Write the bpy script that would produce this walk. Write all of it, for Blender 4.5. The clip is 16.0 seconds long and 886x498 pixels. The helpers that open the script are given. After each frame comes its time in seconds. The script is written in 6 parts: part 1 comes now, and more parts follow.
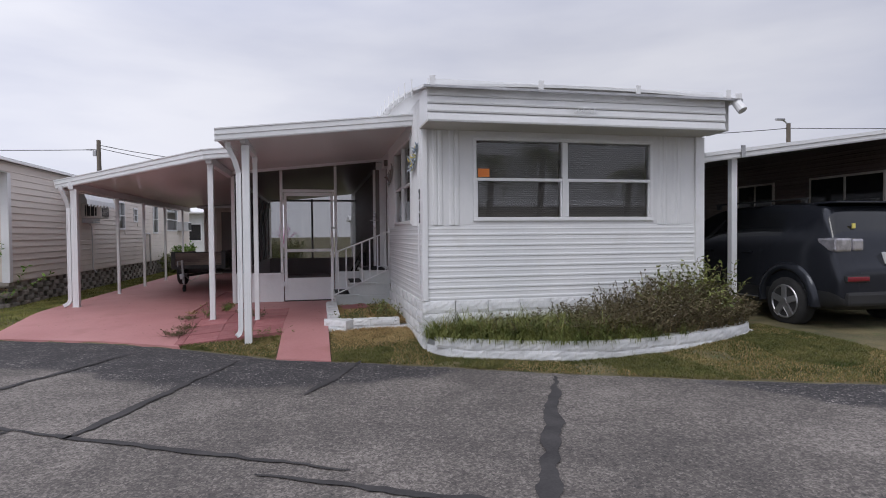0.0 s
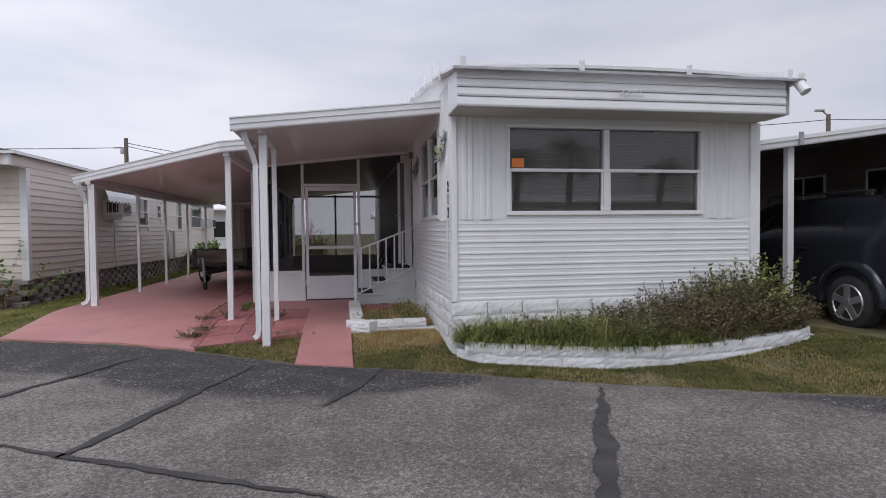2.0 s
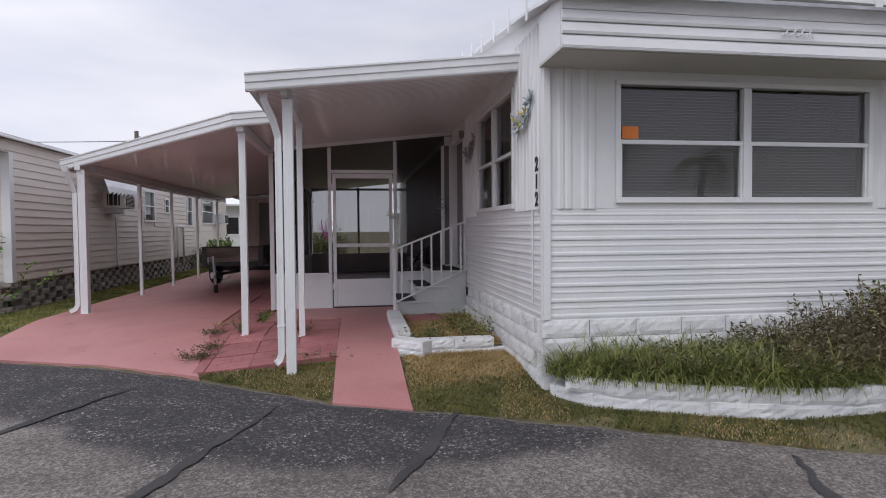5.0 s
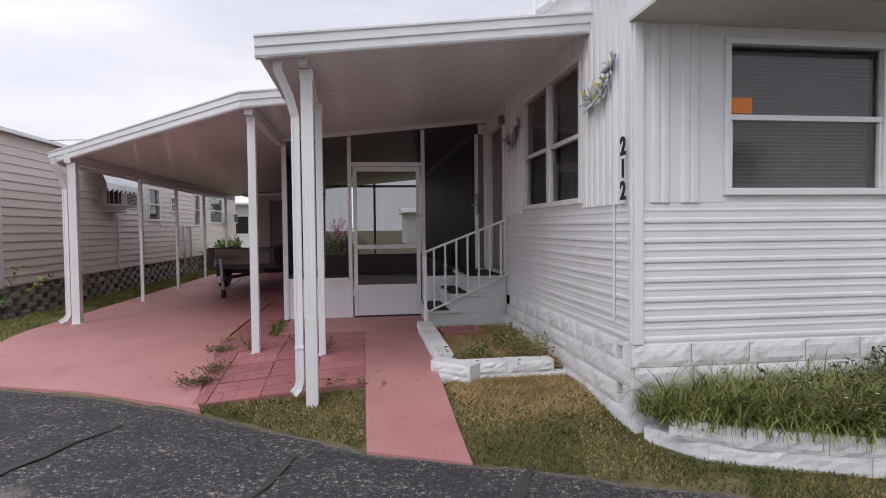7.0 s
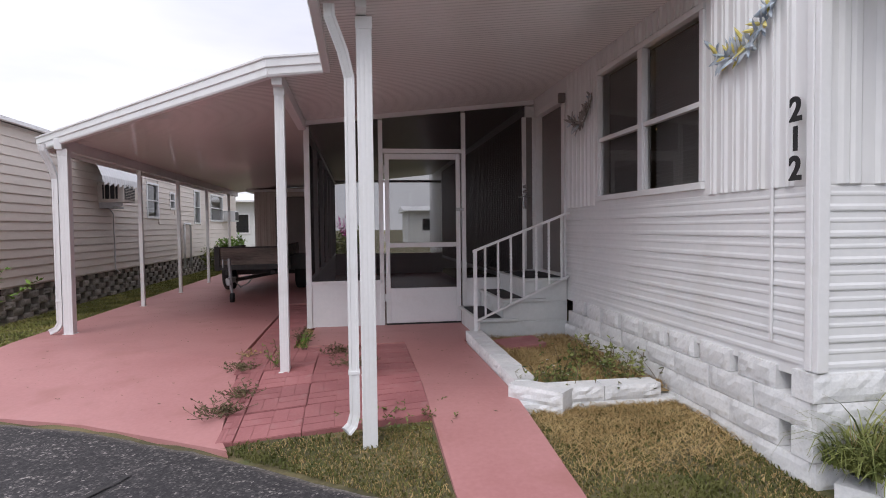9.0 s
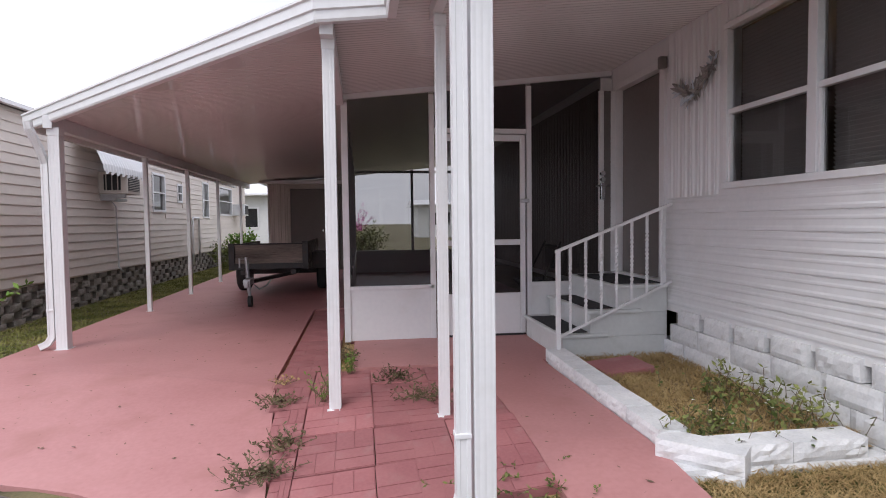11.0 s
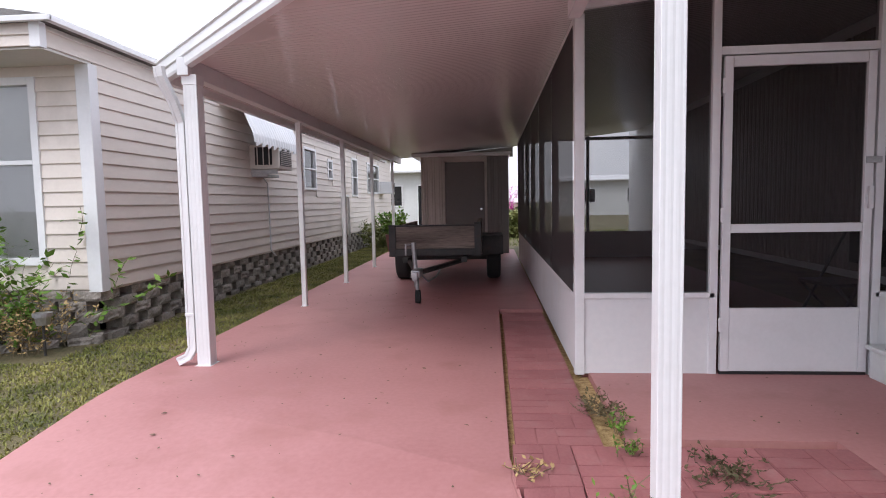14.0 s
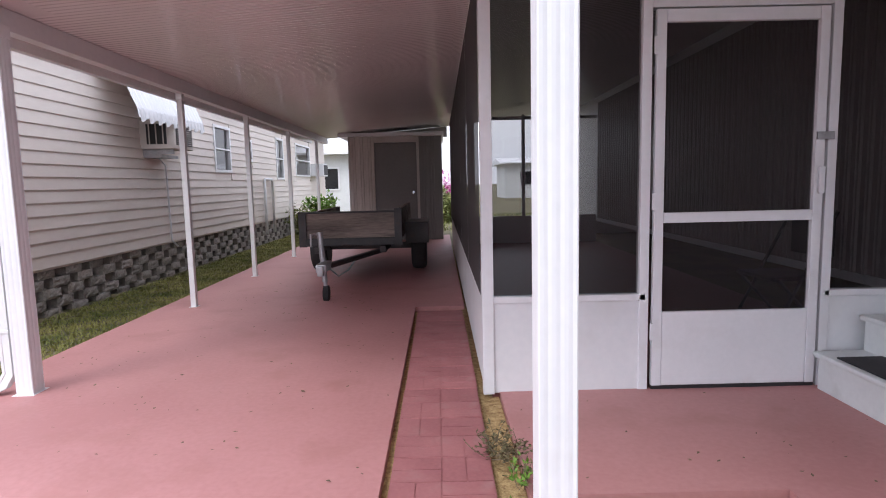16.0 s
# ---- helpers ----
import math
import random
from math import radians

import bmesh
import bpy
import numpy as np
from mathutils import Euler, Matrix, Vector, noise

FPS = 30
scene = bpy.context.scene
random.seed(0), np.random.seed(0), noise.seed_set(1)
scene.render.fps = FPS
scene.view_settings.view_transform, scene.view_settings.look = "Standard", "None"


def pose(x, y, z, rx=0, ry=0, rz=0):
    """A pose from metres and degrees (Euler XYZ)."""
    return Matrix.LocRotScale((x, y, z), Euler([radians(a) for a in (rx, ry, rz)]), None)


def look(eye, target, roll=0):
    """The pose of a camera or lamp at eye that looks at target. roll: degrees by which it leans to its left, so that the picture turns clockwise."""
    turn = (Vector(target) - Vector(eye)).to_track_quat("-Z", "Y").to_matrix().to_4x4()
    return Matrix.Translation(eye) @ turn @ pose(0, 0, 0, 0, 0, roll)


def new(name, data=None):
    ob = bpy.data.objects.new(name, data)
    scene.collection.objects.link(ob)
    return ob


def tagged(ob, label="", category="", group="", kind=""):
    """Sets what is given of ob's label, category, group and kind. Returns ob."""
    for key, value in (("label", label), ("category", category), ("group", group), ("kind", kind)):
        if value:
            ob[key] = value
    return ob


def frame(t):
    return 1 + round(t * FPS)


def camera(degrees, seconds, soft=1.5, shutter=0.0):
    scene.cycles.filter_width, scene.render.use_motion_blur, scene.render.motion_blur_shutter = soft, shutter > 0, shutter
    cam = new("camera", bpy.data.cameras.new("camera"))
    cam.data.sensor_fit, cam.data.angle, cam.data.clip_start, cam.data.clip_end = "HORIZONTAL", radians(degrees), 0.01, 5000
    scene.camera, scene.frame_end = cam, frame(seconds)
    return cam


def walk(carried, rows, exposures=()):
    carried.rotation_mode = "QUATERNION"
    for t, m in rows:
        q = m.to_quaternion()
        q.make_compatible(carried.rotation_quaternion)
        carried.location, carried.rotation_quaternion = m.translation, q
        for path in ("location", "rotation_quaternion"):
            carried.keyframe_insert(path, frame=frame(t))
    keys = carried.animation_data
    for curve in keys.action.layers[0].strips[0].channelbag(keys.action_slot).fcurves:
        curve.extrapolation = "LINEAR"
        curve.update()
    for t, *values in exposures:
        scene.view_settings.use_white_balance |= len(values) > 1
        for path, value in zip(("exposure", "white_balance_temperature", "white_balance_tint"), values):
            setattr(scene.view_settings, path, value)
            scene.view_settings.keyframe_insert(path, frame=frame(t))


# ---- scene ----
cam = camera(74.5, 16.0, soft=1.0)
PATH = [
    (0, (-0.246, -0.492, 1.375), (0.176, 1.462, 1.326), -0.5),
    (0.5, (-0.222, -0.464, 1.36), (0.18, 1.495, 1.312), -0.6),
    (1, (-0.237, -0.353, 1.354), (0.122, 1.614, 1.304), -0.5),
    (1.5, (-0.25, -0.179, 1.351), (0.096, 1.79, 1.293), -0.5),
    (2, (-0.21, 0.028, 1.361), (0.132, 1.998, 1.302), -0.6),
    (2.5, (-0.217, 0.251, 1.381), (0.098, 2.225, 1.316), -0.6),
    (3, (-0.309, 0.473, 1.388), (-0.002, 2.448, 1.326), -0.5),
    (3.5, (-0.304, 0.727, 1.358), (0.001, 2.702, 1.294), -0.6),
    (4, (-0.288, 1.02, 1.358), (0.002, 2.998, 1.29), -0.7),
    (4.2, (-0.342, 1.19, 1.339), (-0.037, 3.165, 1.271), -0.5),
    (6.5, (-0.631, 2.458, 1.325), (-0.35, 4.437, 1.262), -0.5),
    (7, (-0.714, 2.751, 1.341), (-0.442, 4.731, 1.271), -0.6),
    (7.5, (-0.854, 2.974, 1.346), (-0.572, 4.953, 1.282), -0.6),
    (8, (-0.959, 3.257, 1.332), (-0.663, 5.234, 1.263), -0.7),
    (10.5, (-1.47, 4.54, 1.293), (-1.193, 6.519, 1.216), -0.7),
    (11, (-1.577, 4.904, 1.315), (-1.3, 6.883, 1.223), -0.7),
    (11.5, (-1.731, 5.231, 1.317), (-1.524, 7.218, 1.228), -0.6),
    (12, (-1.919, 5.569, 1.3), (-1.772, 7.562, 1.212), -0.5),
    (12.5, (-2.065, 5.945, 1.291), (-2.033, 7.942, 1.197), -0.6),
    (13, (-2.189, 6.245, 1.294), (-2.273, 8.24, 1.185), -0.9),
    (13.5, (-2.26, 6.521, 1.302), (-2.367, 8.514, 1.165), -0.9),
    (14, (-2.289, 6.774, 1.309), (-2.455, 8.761, 1.149), -1.1),
    (14.5, (-2.339, 6.963, 1.329), (-2.526, 8.947, 1.158), -1.0),
    (15, (-2.279, 7.103, 1.309), (-2.471, 9.085, 1.125), -1.1),
    (15.5, (-2.14, 7.256, 1.298), (-2.32, 9.237, 1.09), -1.4),
    (16, (-1.969, 7.504, 1.315), (-1.961, 9.492, 1.092), -1.3),
]
walk(cam, [(t, look(eye, target, roll)) for t, eye, target, roll in PATH],
     exposures=[(0, -0.22, 6280, 10), (4, -0.2, 6280, 10), (7, -0.02, 6470, 10), (11, 0.38, 6420, 10), (13, 0.58, 6330, 10), (14.5, 0.74, 6270, 10), (16, 0.90, 6170, 10)])
# exposures follow the camera as it goes in under the roof
# ---- world, sun ----
SUN_EL, SUN_AZ = 52.0, 215.0
world = bpy.data.worlds.new("overcast_sky")
scene.world = world
world.use_nodes = True
wn, wl = world.node_tree.nodes, world.node_tree.links
wn.clear()
w_out = wn.new("ShaderNodeOutputWorld")
w_bg = wn.new("ShaderNodeBackground")
w_sky = wn.new("ShaderNodeTexSky")
w_sky.sky_type, w_sky.sun_disc = "NISHITA", False
w_sky.sun_elevation, w_sky.sun_rotation = radians(SUN_EL), radians(SUN_AZ)
w_co = wn.new("ShaderNodeTexCoord")
w_sep = wn.new("ShaderNodeSeparateXYZ")
wl.new(w_co.outputs["Generated"], w_sep.inputs[0])
w_map = wn.new("ShaderNodeMapping")
w_map.inputs["Scale"].default_value = (1.0, 1.0, 4.0)
wl.new(w_co.outputs["Generated"], w_map.inputs[0])
w_noise = wn.new("ShaderNodeTexNoise")
w_noise.inputs["Scale"].default_value, w_noise.inputs["Detail"].default_value = 1.6, 5.0
wl.new(w_map.outputs[0], w_noise.inputs[0])
w_cl = wn.new("ShaderNodeValToRGB")
w_cl.color_ramp.elements[0].position, w_cl.color_ramp.elements[1].position = 0.33, 0.68
w_cl.color_ramp.elements[0].color = (0.60, 0.615, 0.74, 1)
w_cl.color_ramp.elements[1].color = (0.88, 0.87, 0.93, 1)
wl.new(w_noise.outputs[0], w_cl.inputs[0])
# an overcast sky is brighter overhead than at the horizon
w_el = wn.new("ShaderNodeMapRange")
w_el.inputs["From Min"].default_value, w_el.inputs["From Max"].default_value = 0.30, 1.0
w_el.inputs["To Min"].default_value, w_el.inputs["To Max"].default_value = 1.0, 1.9
wl.new(w_sep.outputs["Z"], w_el.inputs["Value"])
w_mul = wn.new("ShaderNodeVectorMath")
w_mul.operation = "SCALE"
wl.new(w_cl.outputs[0], w_mul.inputs[0])
wl.new(w_el.outputs[0], w_mul.inputs["Scale"])
w_ns = wn.new("ShaderNodeVectorMath")
w_ns.operation = "SCALE"
w_ns.inputs["Scale"].default_value = 0.06
wl.new(w_sky.outputs[0], w_ns.inputs[0])
w_mix = wn.new("ShaderNodeMixRGB")
w_mix.inputs[0].default_value = 0.94
wl.new(w_ns.outputs[0], w_mix.inputs[1])
# the cloud is thinner and brighter towards the west
w_side = wn.new("ShaderNodeMapRange")
w_side.inputs["From Min"].default_value, w_side.inputs["From Max"].default_value = -0.75, 0.35
w_side.inputs["To Min"].default_value, w_side.inputs["To Max"].default_value = 1.38, 0.96
wl.new(w_sep.outputs["X"], w_side.inputs["Value"])
w_bright = wn.new("ShaderNodeVectorMath")
w_bright.operation = "SCALE"
wl.new(w_mul.outputs[0], w_bright.inputs[0])
wl.new(w_side.outputs[0], w_bright.inputs["Scale"])
wl.new(w_bright.outputs[0], w_mix.inputs[2])
wl.new(w_mix.outputs[0], w_bg.inputs[0])
w_bg.inputs[1].default_value = 1.0
wl.new(w_bg.outputs[0], w_out.inputs[0])
sun = new("sun", bpy.data.lights.new("sun", "SUN"))
sun.data.energy, sun.data.angle, sun.data.color = 1.0, radians(25), (1.0, 0.97, 0.93)
sun.matrix_basis = look((-12, -17, 26), (0, 0, 0))


# ---- materials ----
def nodes_of(name):
    m = bpy.data.materials.new(name)
    m.use_nodes = True
    return m, m.node_tree.nodes, m.node_tree.links, m.node_tree.nodes["Principled BSDF"]


def surface(name, a, b, rough=0.6, metal=0.0, big=1.5, small=60.0, bump=0.15, dist=0.004, stain=None, stain_amount=0.35,
            vary=0.0, spec=0.5, stretch=(1, 1, 1)):
    """Base colours a and b mixed by coarse noise, fine grain relief, optional stains, and a change from piece to piece."""
    m, n, l, p = nodes_of(name)
    co = n.new("ShaderNodeTexCoord")
    mp = n.new("ShaderNodeMapping")
    mp.inputs["Scale"].default_value = stretch
    l.new(co.outputs["Object"], mp.inputs[0])
    nb, nf = n.new("ShaderNodeTexNoise"), n.new("ShaderNodeTexNoise")
    nb.inputs["Scale"].default_value, nb.inputs["Detail"].default_value = big, 6.0
    nf.inputs["Scale"].default_value, nf.inputs["Detail"].default_value = small, 4.0
    l.new(mp.outputs[0], nb.inputs[0])
    l.new(mp.outputs[0], nf.inputs[0])
    add = n.new("ShaderNodeMath")
    add.operation = "MULTIPLY_ADD"
    l.new(nf.outputs[0], add.inputs[0])
    add.inputs[1].default_value = 0.45
    l.new(nb.outputs[0], add.inputs[2])
    r = n.new("ShaderNodeValToRGB")
    r.color_ramp.elements[0].position, r.color_ramp.elements[1].position = 0.52, 0.92
    r.color_ramp.elements[0].color, r.color_ramp.elements[1].color = (*a, 1), (*b, 1)
    l.new(add.outputs[0], r.inputs[0])
    out = r.outputs[0]
    if stain:
        ns = n.new("ShaderNodeTexNoise")
        ns.inputs["Scale"].default_value, ns.inputs["Detail"].default_value = big * 2.7, 8.0
        l.new(mp.outputs[0], ns.inputs[0])
        rs = n.new("ShaderNodeValToRGB")
        rs.color_ramp.elements[0].position, rs.color_ramp.elements[1].position = 0.55, 0.72
        rs.color_ramp.elements[1].color = (stain_amount,) * 3 + (1,)
        l.new(ns.outputs[0], rs.inputs[0])
        mx = n.new("ShaderNodeMixRGB")
        l.new(rs.outputs[0], mx.inputs[0])
        l.new(out, mx.inputs[1])
        mx.inputs[2].default_value = (*stain, 1)
        out = mx.outputs[0]
    if vary:
        oi = n.new("ShaderNodeObjectInfo")
        mr = n.new("ShaderNodeMapRange")
        mr.inputs["To Min"].default_value, mr.inputs["To Max"].default_value = 1 - vary, 1 + vary
        l.new(oi.outputs["Random"], mr.inputs[0])
        hs = n.new("ShaderNodeHueSaturation")
        l.new(mr.outputs[0], hs.inputs["Value"])
        l.new(out, hs.inputs["Color"])
        out = hs.outputs[0]
    l.new(out, p.inputs["Base Color"])
    p.inputs["Roughness"].default_value, p.inputs["Metallic"].default_value = rough, metal
    p.inputs["Specular IOR Level"].default_value = spec
    if bump:
        bp = n.new("ShaderNodeBump")
        bp.inputs["Strength"].default_value, bp.inputs["Distance"].default_value = bump, dist
        l.new(add.outputs[0], bp.inputs["Height"])
        l.new(bp.outputs[0], p.inputs["Normal"])
    return m


def asphalt(name):
    """Worn asphalt of pale stones in dark binder; the mesh attribute "sealed" tells where a newer dark coat lies, which breaks up along its border."""
    m, n, l, p = nodes_of(name)
    co = n.new("ShaderNodeTexCoord")

    def noise_node(scale, detail):
        q = n.new("ShaderNodeTexNoise")
        q.inputs["Scale"].default_value, q.inputs["Detail"].default_value = scale, detail
        l.new(co.outputs["Object"], q.inputs["Vector"])
        return q.outputs[0]

    def sum_of(a, k, b):
        q = n.new("ShaderNodeMath")
        q.operation = "MULTIPLY_ADD"
        l.new(a, q.inputs[0])
        q.inputs[1].default_value = k
        if isinstance(b, float):
            q.inputs[2].default_value = b
        else:
            l.new(b, q.inputs[2])
        return q.outputs[0]

    def ramp_of(v, stops):
        q = n.new("ShaderNodeValToRGB")
        q.color_ramp.elements[0].position, q.color_ramp.elements[1].position = stops[0][0], stops[-1][0]
        q.color_ramp.elements[0].color, q.color_ramp.elements[1].color = (*stops[0][1], 1), (*stops[-1][1], 1)
        for at, c in stops[1:-1]:
            q.color_ramp.elements.new(at).color = (*c, 1)
        l.new(v, q.inputs[0])
        return q.outputs[0]

    vor = n.new("ShaderNodeTexVoronoi")
    vor.inputs["Scale"].default_value = 85.0
    l.new(co.outputs["Object"], vor.inputs["Vector"])
    bw = n.new("ShaderNodeRGBToBW")
    l.new(vor.outputs["Color"], bw.inputs[0])
    grain, broad, patch = noise_node(24.0, 10.0), noise_node(0.6, 9.0), noise_node(3.0, 8.0)
    stones = sum_of(bw.outputs[0], 0.8, grain)
    level = sum_of(sum_of(broad, 1.2, sum_of(patch, 0.6, stones)), 0.30, 0.0)
    old = ramp_of(level, [(0.36, (0.034, 0.031, 0.031)), (0.53, (0.105, 0.092, 0.083)), (0.70, (0.27, 0.243, 0.22))])
    dark = ramp_of(sum_of(stones, 0.55, sum_of(patch, 0.3, -0.1)), [(0.36, (0.016, 0.015, 0.017)), (0.62, (0.042, 0.038, 0.040)), (0.72, (0.12, 0.11, 0.105)), (0.80, (0.34, 0.31, 0.29))])
    at = n.new("ShaderNodeAttribute")
    at.attribute_name = "sealed"
    mask = ramp_of(sum_of(patch, 0.9, sum_of(grain, 0.35, sum_of(at.outputs["Fac"], 1.0, -0.62))), [(0.38, (0, 0, 0)), (0.62, (1, 1, 1))])
    mx = n.new("ShaderNodeMixRGB")
    l.new(mask, mx.inputs[0])
    l.new(old, mx.inputs[1])
    l.new(dark, mx.inputs[2])
    l.new(mx.outputs[0], p.inputs["Base Color"])
    p.inputs["Roughness"].default_value = 0.88
    bp = n.new("ShaderNodeBump")
    bp.inputs["Strength"].default_value, bp.inputs["Distance"].default_value = 0.6, 0.006
    l.new(stones, bp.inputs["Height"])
    l.new(bp.outputs[0], p.inputs["Normal"])
    return m


def glass(name, tint=(1, 1, 1), see=1.0):
    m, n, l, p = nodes_of(name)
    n.remove(p)
    tr, gl, fr, mx = n.new("ShaderNodeBsdfTransparent"), n.new("ShaderNodeBsdfGlossy"), n.new("ShaderNodeFresnel"), n.new("ShaderNodeMixShader")
    tr.inputs[0].default_value, gl.inputs["Roughness"].default_value, fr.inputs[0].default_value = (*[c * see for c in tint], 1), 0.01, 1.8
    l.new(fr.outputs[0], mx.inputs[0])
    l.new(tr.outputs[0], mx.inputs[1])
    l.new(gl.outputs[0], mx.inputs[2])
    l.new(mx.outputs[0], n["Material Output"].inputs[0])
    return m


def screen_cloth(name, colour, open_part):
    """Woven insect screen: part thread, part gap."""
    m, n, l, p = nodes_of(name)
    p.inputs["Base Color"].default_value, p.inputs["Roughness"].default_value = (*colour, 1), 0.7
    tr, mx = n.new("ShaderNodeBsdfTransparent"), n.new("ShaderNodeMixShader")
    mx.inputs[0].default_value = open_part
    l.new(p.outputs[0], mx.inputs[1])
    l.new(tr.outputs[0], mx.inputs[2])
    l.new(mx.outputs[0], n["Material Output"].inputs[0])
    return m


WHITE = surface("white_painted_metal", (0.68, 0.69, 0.70), (0.76, 0.76, 0.76), 0.42, big=0.9, small=25, bump=0.04, stain=(0.60, 0.59, 0.56), stain_amount=0.4)
WHITE_PANEL = surface("white_siding_paint", (0.69, 0.695, 0.70), (0.76, 0.76, 0.76), 0.5, big=0.7, small=18, bump=0.05, stain=(0.64, 0.64, 0.62), stain_amount=0.35, stretch=(1, 1, 0.4))
TRIM = surface("white_trim_paint", (0.72, 0.725, 0.73), (0.78, 0.78, 0.785), 0.35, big=2, small=40, bump=0.03, stain=(0.62, 0.61, 0.58), stain_amount=0.3)
PAN = surface("white_pan_ceiling", (0.74, 0.725, 0.71), (0.80, 0.785, 0.77), 0.06, big=0.6, small=9, bump=0.0, spec=0.8, stretch=(0.25, 1, 1))
BLOCK = surface("white_painted_rock_block", (0.62, 0.63, 0.64), (0.80, 0.80, 0.80), 0.75, big=7, small=70, bump=0.5, dist=0.008, stain=(0.40, 0.37, 0.31), stain_amount=0.35, vary=0.07)
GREY_BLOCK = surface("weathered_grey_rock_block", (0.17, 0.15, 0.13), (0.40, 0.36, 0.32), 0.9, big=5, small=60, bump=0.7, dist=0.01, stain=(0.10, 0.09, 0.08), stain_amount=0.6, vary=0.22)
BEIGE = surface("beige_vinyl_siding", (0.67, 0.60, 0.54), (0.75, 0.68, 0.61), 0.5, big=0.8, small=30, bump=0.06, stain=(0.46, 0.41, 0.35), stain_amount=0.4, stretch=(1, 0.3, 1))
PINK = surface("pink_painted_concrete", (0.385, 0.172, 0.168), (0.465, 0.226, 0.22), 0.55, big=0.9, small=35, bump=0.12, dist=0.003, stain=(0.34, 0.15, 0.135), stain_amount=0.6)
PAVER = surface("dark_red_painted_paver", (0.28, 0.102, 0.106), (0.37, 0.15, 0.15), 0.6, big=3, small=55, bump=0.25, dist=0.003, stain=(0.36, 0.20, 0.19), stain_amount=0.5, vary=0.14)
ASPHALT = asphalt("worn_asphalt")
TAR = surface("tar_crack_filler", (0.022, 0.020, 0.021), (0.05, 0.046, 0.046), 0.85, big=4, small=60, bump=0.4)
CONCRETE = surface("bare_concrete", (0.32, 0.28, 0.235), (0.45, 0.40, 0.34), 0.85, big=1.2, small=50, bump=0.25, stain=(0.22, 0.19, 0.16), stain_amount=0.4)
SOIL = surface("dry_grass_and_soil", (0.06, 0.056, 0.026), (0.165, 0.135, 0.065), 0.95, big=2.2, small=40, bump=0.8, dist=0.02, stain=(0.07, 0.095, 0.026), stain_amount=0.8)
GRAVEL = surface("tan_pea_gravel", (0.22, 0.13, 0.05), (0.52, 0.38, 0.18), 0.9, big=30, small=120, bump=0.9, dist=0.01)
STRAW_SOIL = surface("soil_under_straw", (0.16, 0.105, 0.055), (0.36, 0.26, 0.13), 0.95, big=5, small=50, bump=0.8, dist=0.02, stain=(0.09, 0.07, 0.045), stain_amount=0.7)
GRASS = surface("lawn_grass_blade", (0.055, 0.075, 0.018), (0.19, 0.17, 0.062), 0.7, big=1.7, small=9, bump=0, spec=0.2)
LUSH = surface("green_grass_blade", (0.055, 0.085, 0.018), (0.27, 0.28, 0.085), 0.6, big=5, small=26, bump=0, spec=0.3)
SIDE_GREEN = surface("bright_lawn_blade", (0.13, 0.15, 0.036), (0.33, 0.31, 0.10), 0.65, big=2.2, small=12, bump=0, spec=0.25)
STRAW = surface("dry_straw", (0.30, 0.20, 0.085), (0.50, 0.37, 0.18), 0.8, big=4, small=30, bump=0, spec=0.2)
WEED = surface("dull_weed_leaf", (0.055, 0.052, 0.026), (0.17, 0.14, 0.075), 0.75, big=3, small=14, bump=0, spec=0.2)
LEAF = surface("green_shrub_leaf", (0.07, 0.16, 0.02), (0.19, 0.30, 0.05), 0.55, big=4, small=20, bump=0, spec=0.3)
STEM = surface("brown_plant_stem", (0.10, 0.075, 0.045), (0.20, 0.15, 0.09), 0.85, big=8, small=40, bump=0.2)
PETAL = surface("white_flower_petal", (0.72, 0.72, 0.66), (0.82, 0.82, 0.78), 0.6, bump=0)
MAGENTA = surface("magenta_bract", (0.42, 0.02, 0.24), (0.62, 0.06, 0.40), 0.6, bump=0)
# dark base colour stands in for the gloom of unlit hollow spaces
DARK_IN = surface("dark_interior_shade_fill", (0.10, 0.085, 0.075), (0.14, 0.12, 0.105), 0.8, bump=0.05)
# door colour, also the painted-in shade of the shed's right panel
DOOR_SHADE_GREY = surface("grey_brown_door_paint_and_panel_shade", (0.165, 0.15, 0.145), (0.20, 0.185, 0.175), 0.45, big=1, small=30, bump=0.05)
SHED_P = surface("off_white_shed_panel", (0.50, 0.46, 0.42), (0.60, 0.555, 0.51), 0.55, big=1, small=25, bump=0.08, stain=(0.40, 0.36, 0.31), stain_amount=0.4)
MAT = surface("black_rubber_mat", (0.018, 0.018, 0.02), (0.04, 0.04, 0.043), 0.85, big=6, small=150, bump=0.5)
TREAD = surface("pale_grey_step_paint", (0.60, 0.62, 0.61), (0.69, 0.71, 0.70), 0.5, big=2, small=30, bump=0.08, stain=(0.45, 0.45, 0.42), stain_amount=0.4)
BLACK_METAL = surface("black_painted_steel", (0.022, 0.021, 0.022), (0.05, 0.046, 0.044), 0.5, big=5, small=50, bump=0.2, stain=(0.10, 0.05, 0.03), stain_amount=0.3)
OLD_WOOD = surface("weathered_trailer_board", (0.09, 0.07, 0.06), (0.34, 0.275, 0.235), 0.85, big=3, small=40, bump=0.5, stain=(0.04, 0.03, 0.026), stain_amount=0.7, stretch=(0.25, 1, 3))
STEEL = surface("dull_galvanised_steel", (0.34, 0.34, 0.35), (0.52, 0.52, 0.53), 0.42, 0.85, big=6, small=60, bump=0.1)
RUBBER = surface("tyre_rubber", (0.016, 0.016, 0.017), (0.035, 0.034, 0.034), 0.85, big=5, small=60, bump=0.2)
CAR_PAINT = surface("dark_grey_car_paint", (0.022, 0.024, 0.031), (0.027, 0.030, 0.038), 0.16, 0.4, big=1, small=200, bump=0.0)
CAR_TRIM = surface("black_car_plastic", (0.014, 0.014, 0.015), (0.022, 0.022, 0.023), 0.6, bump=0.05)
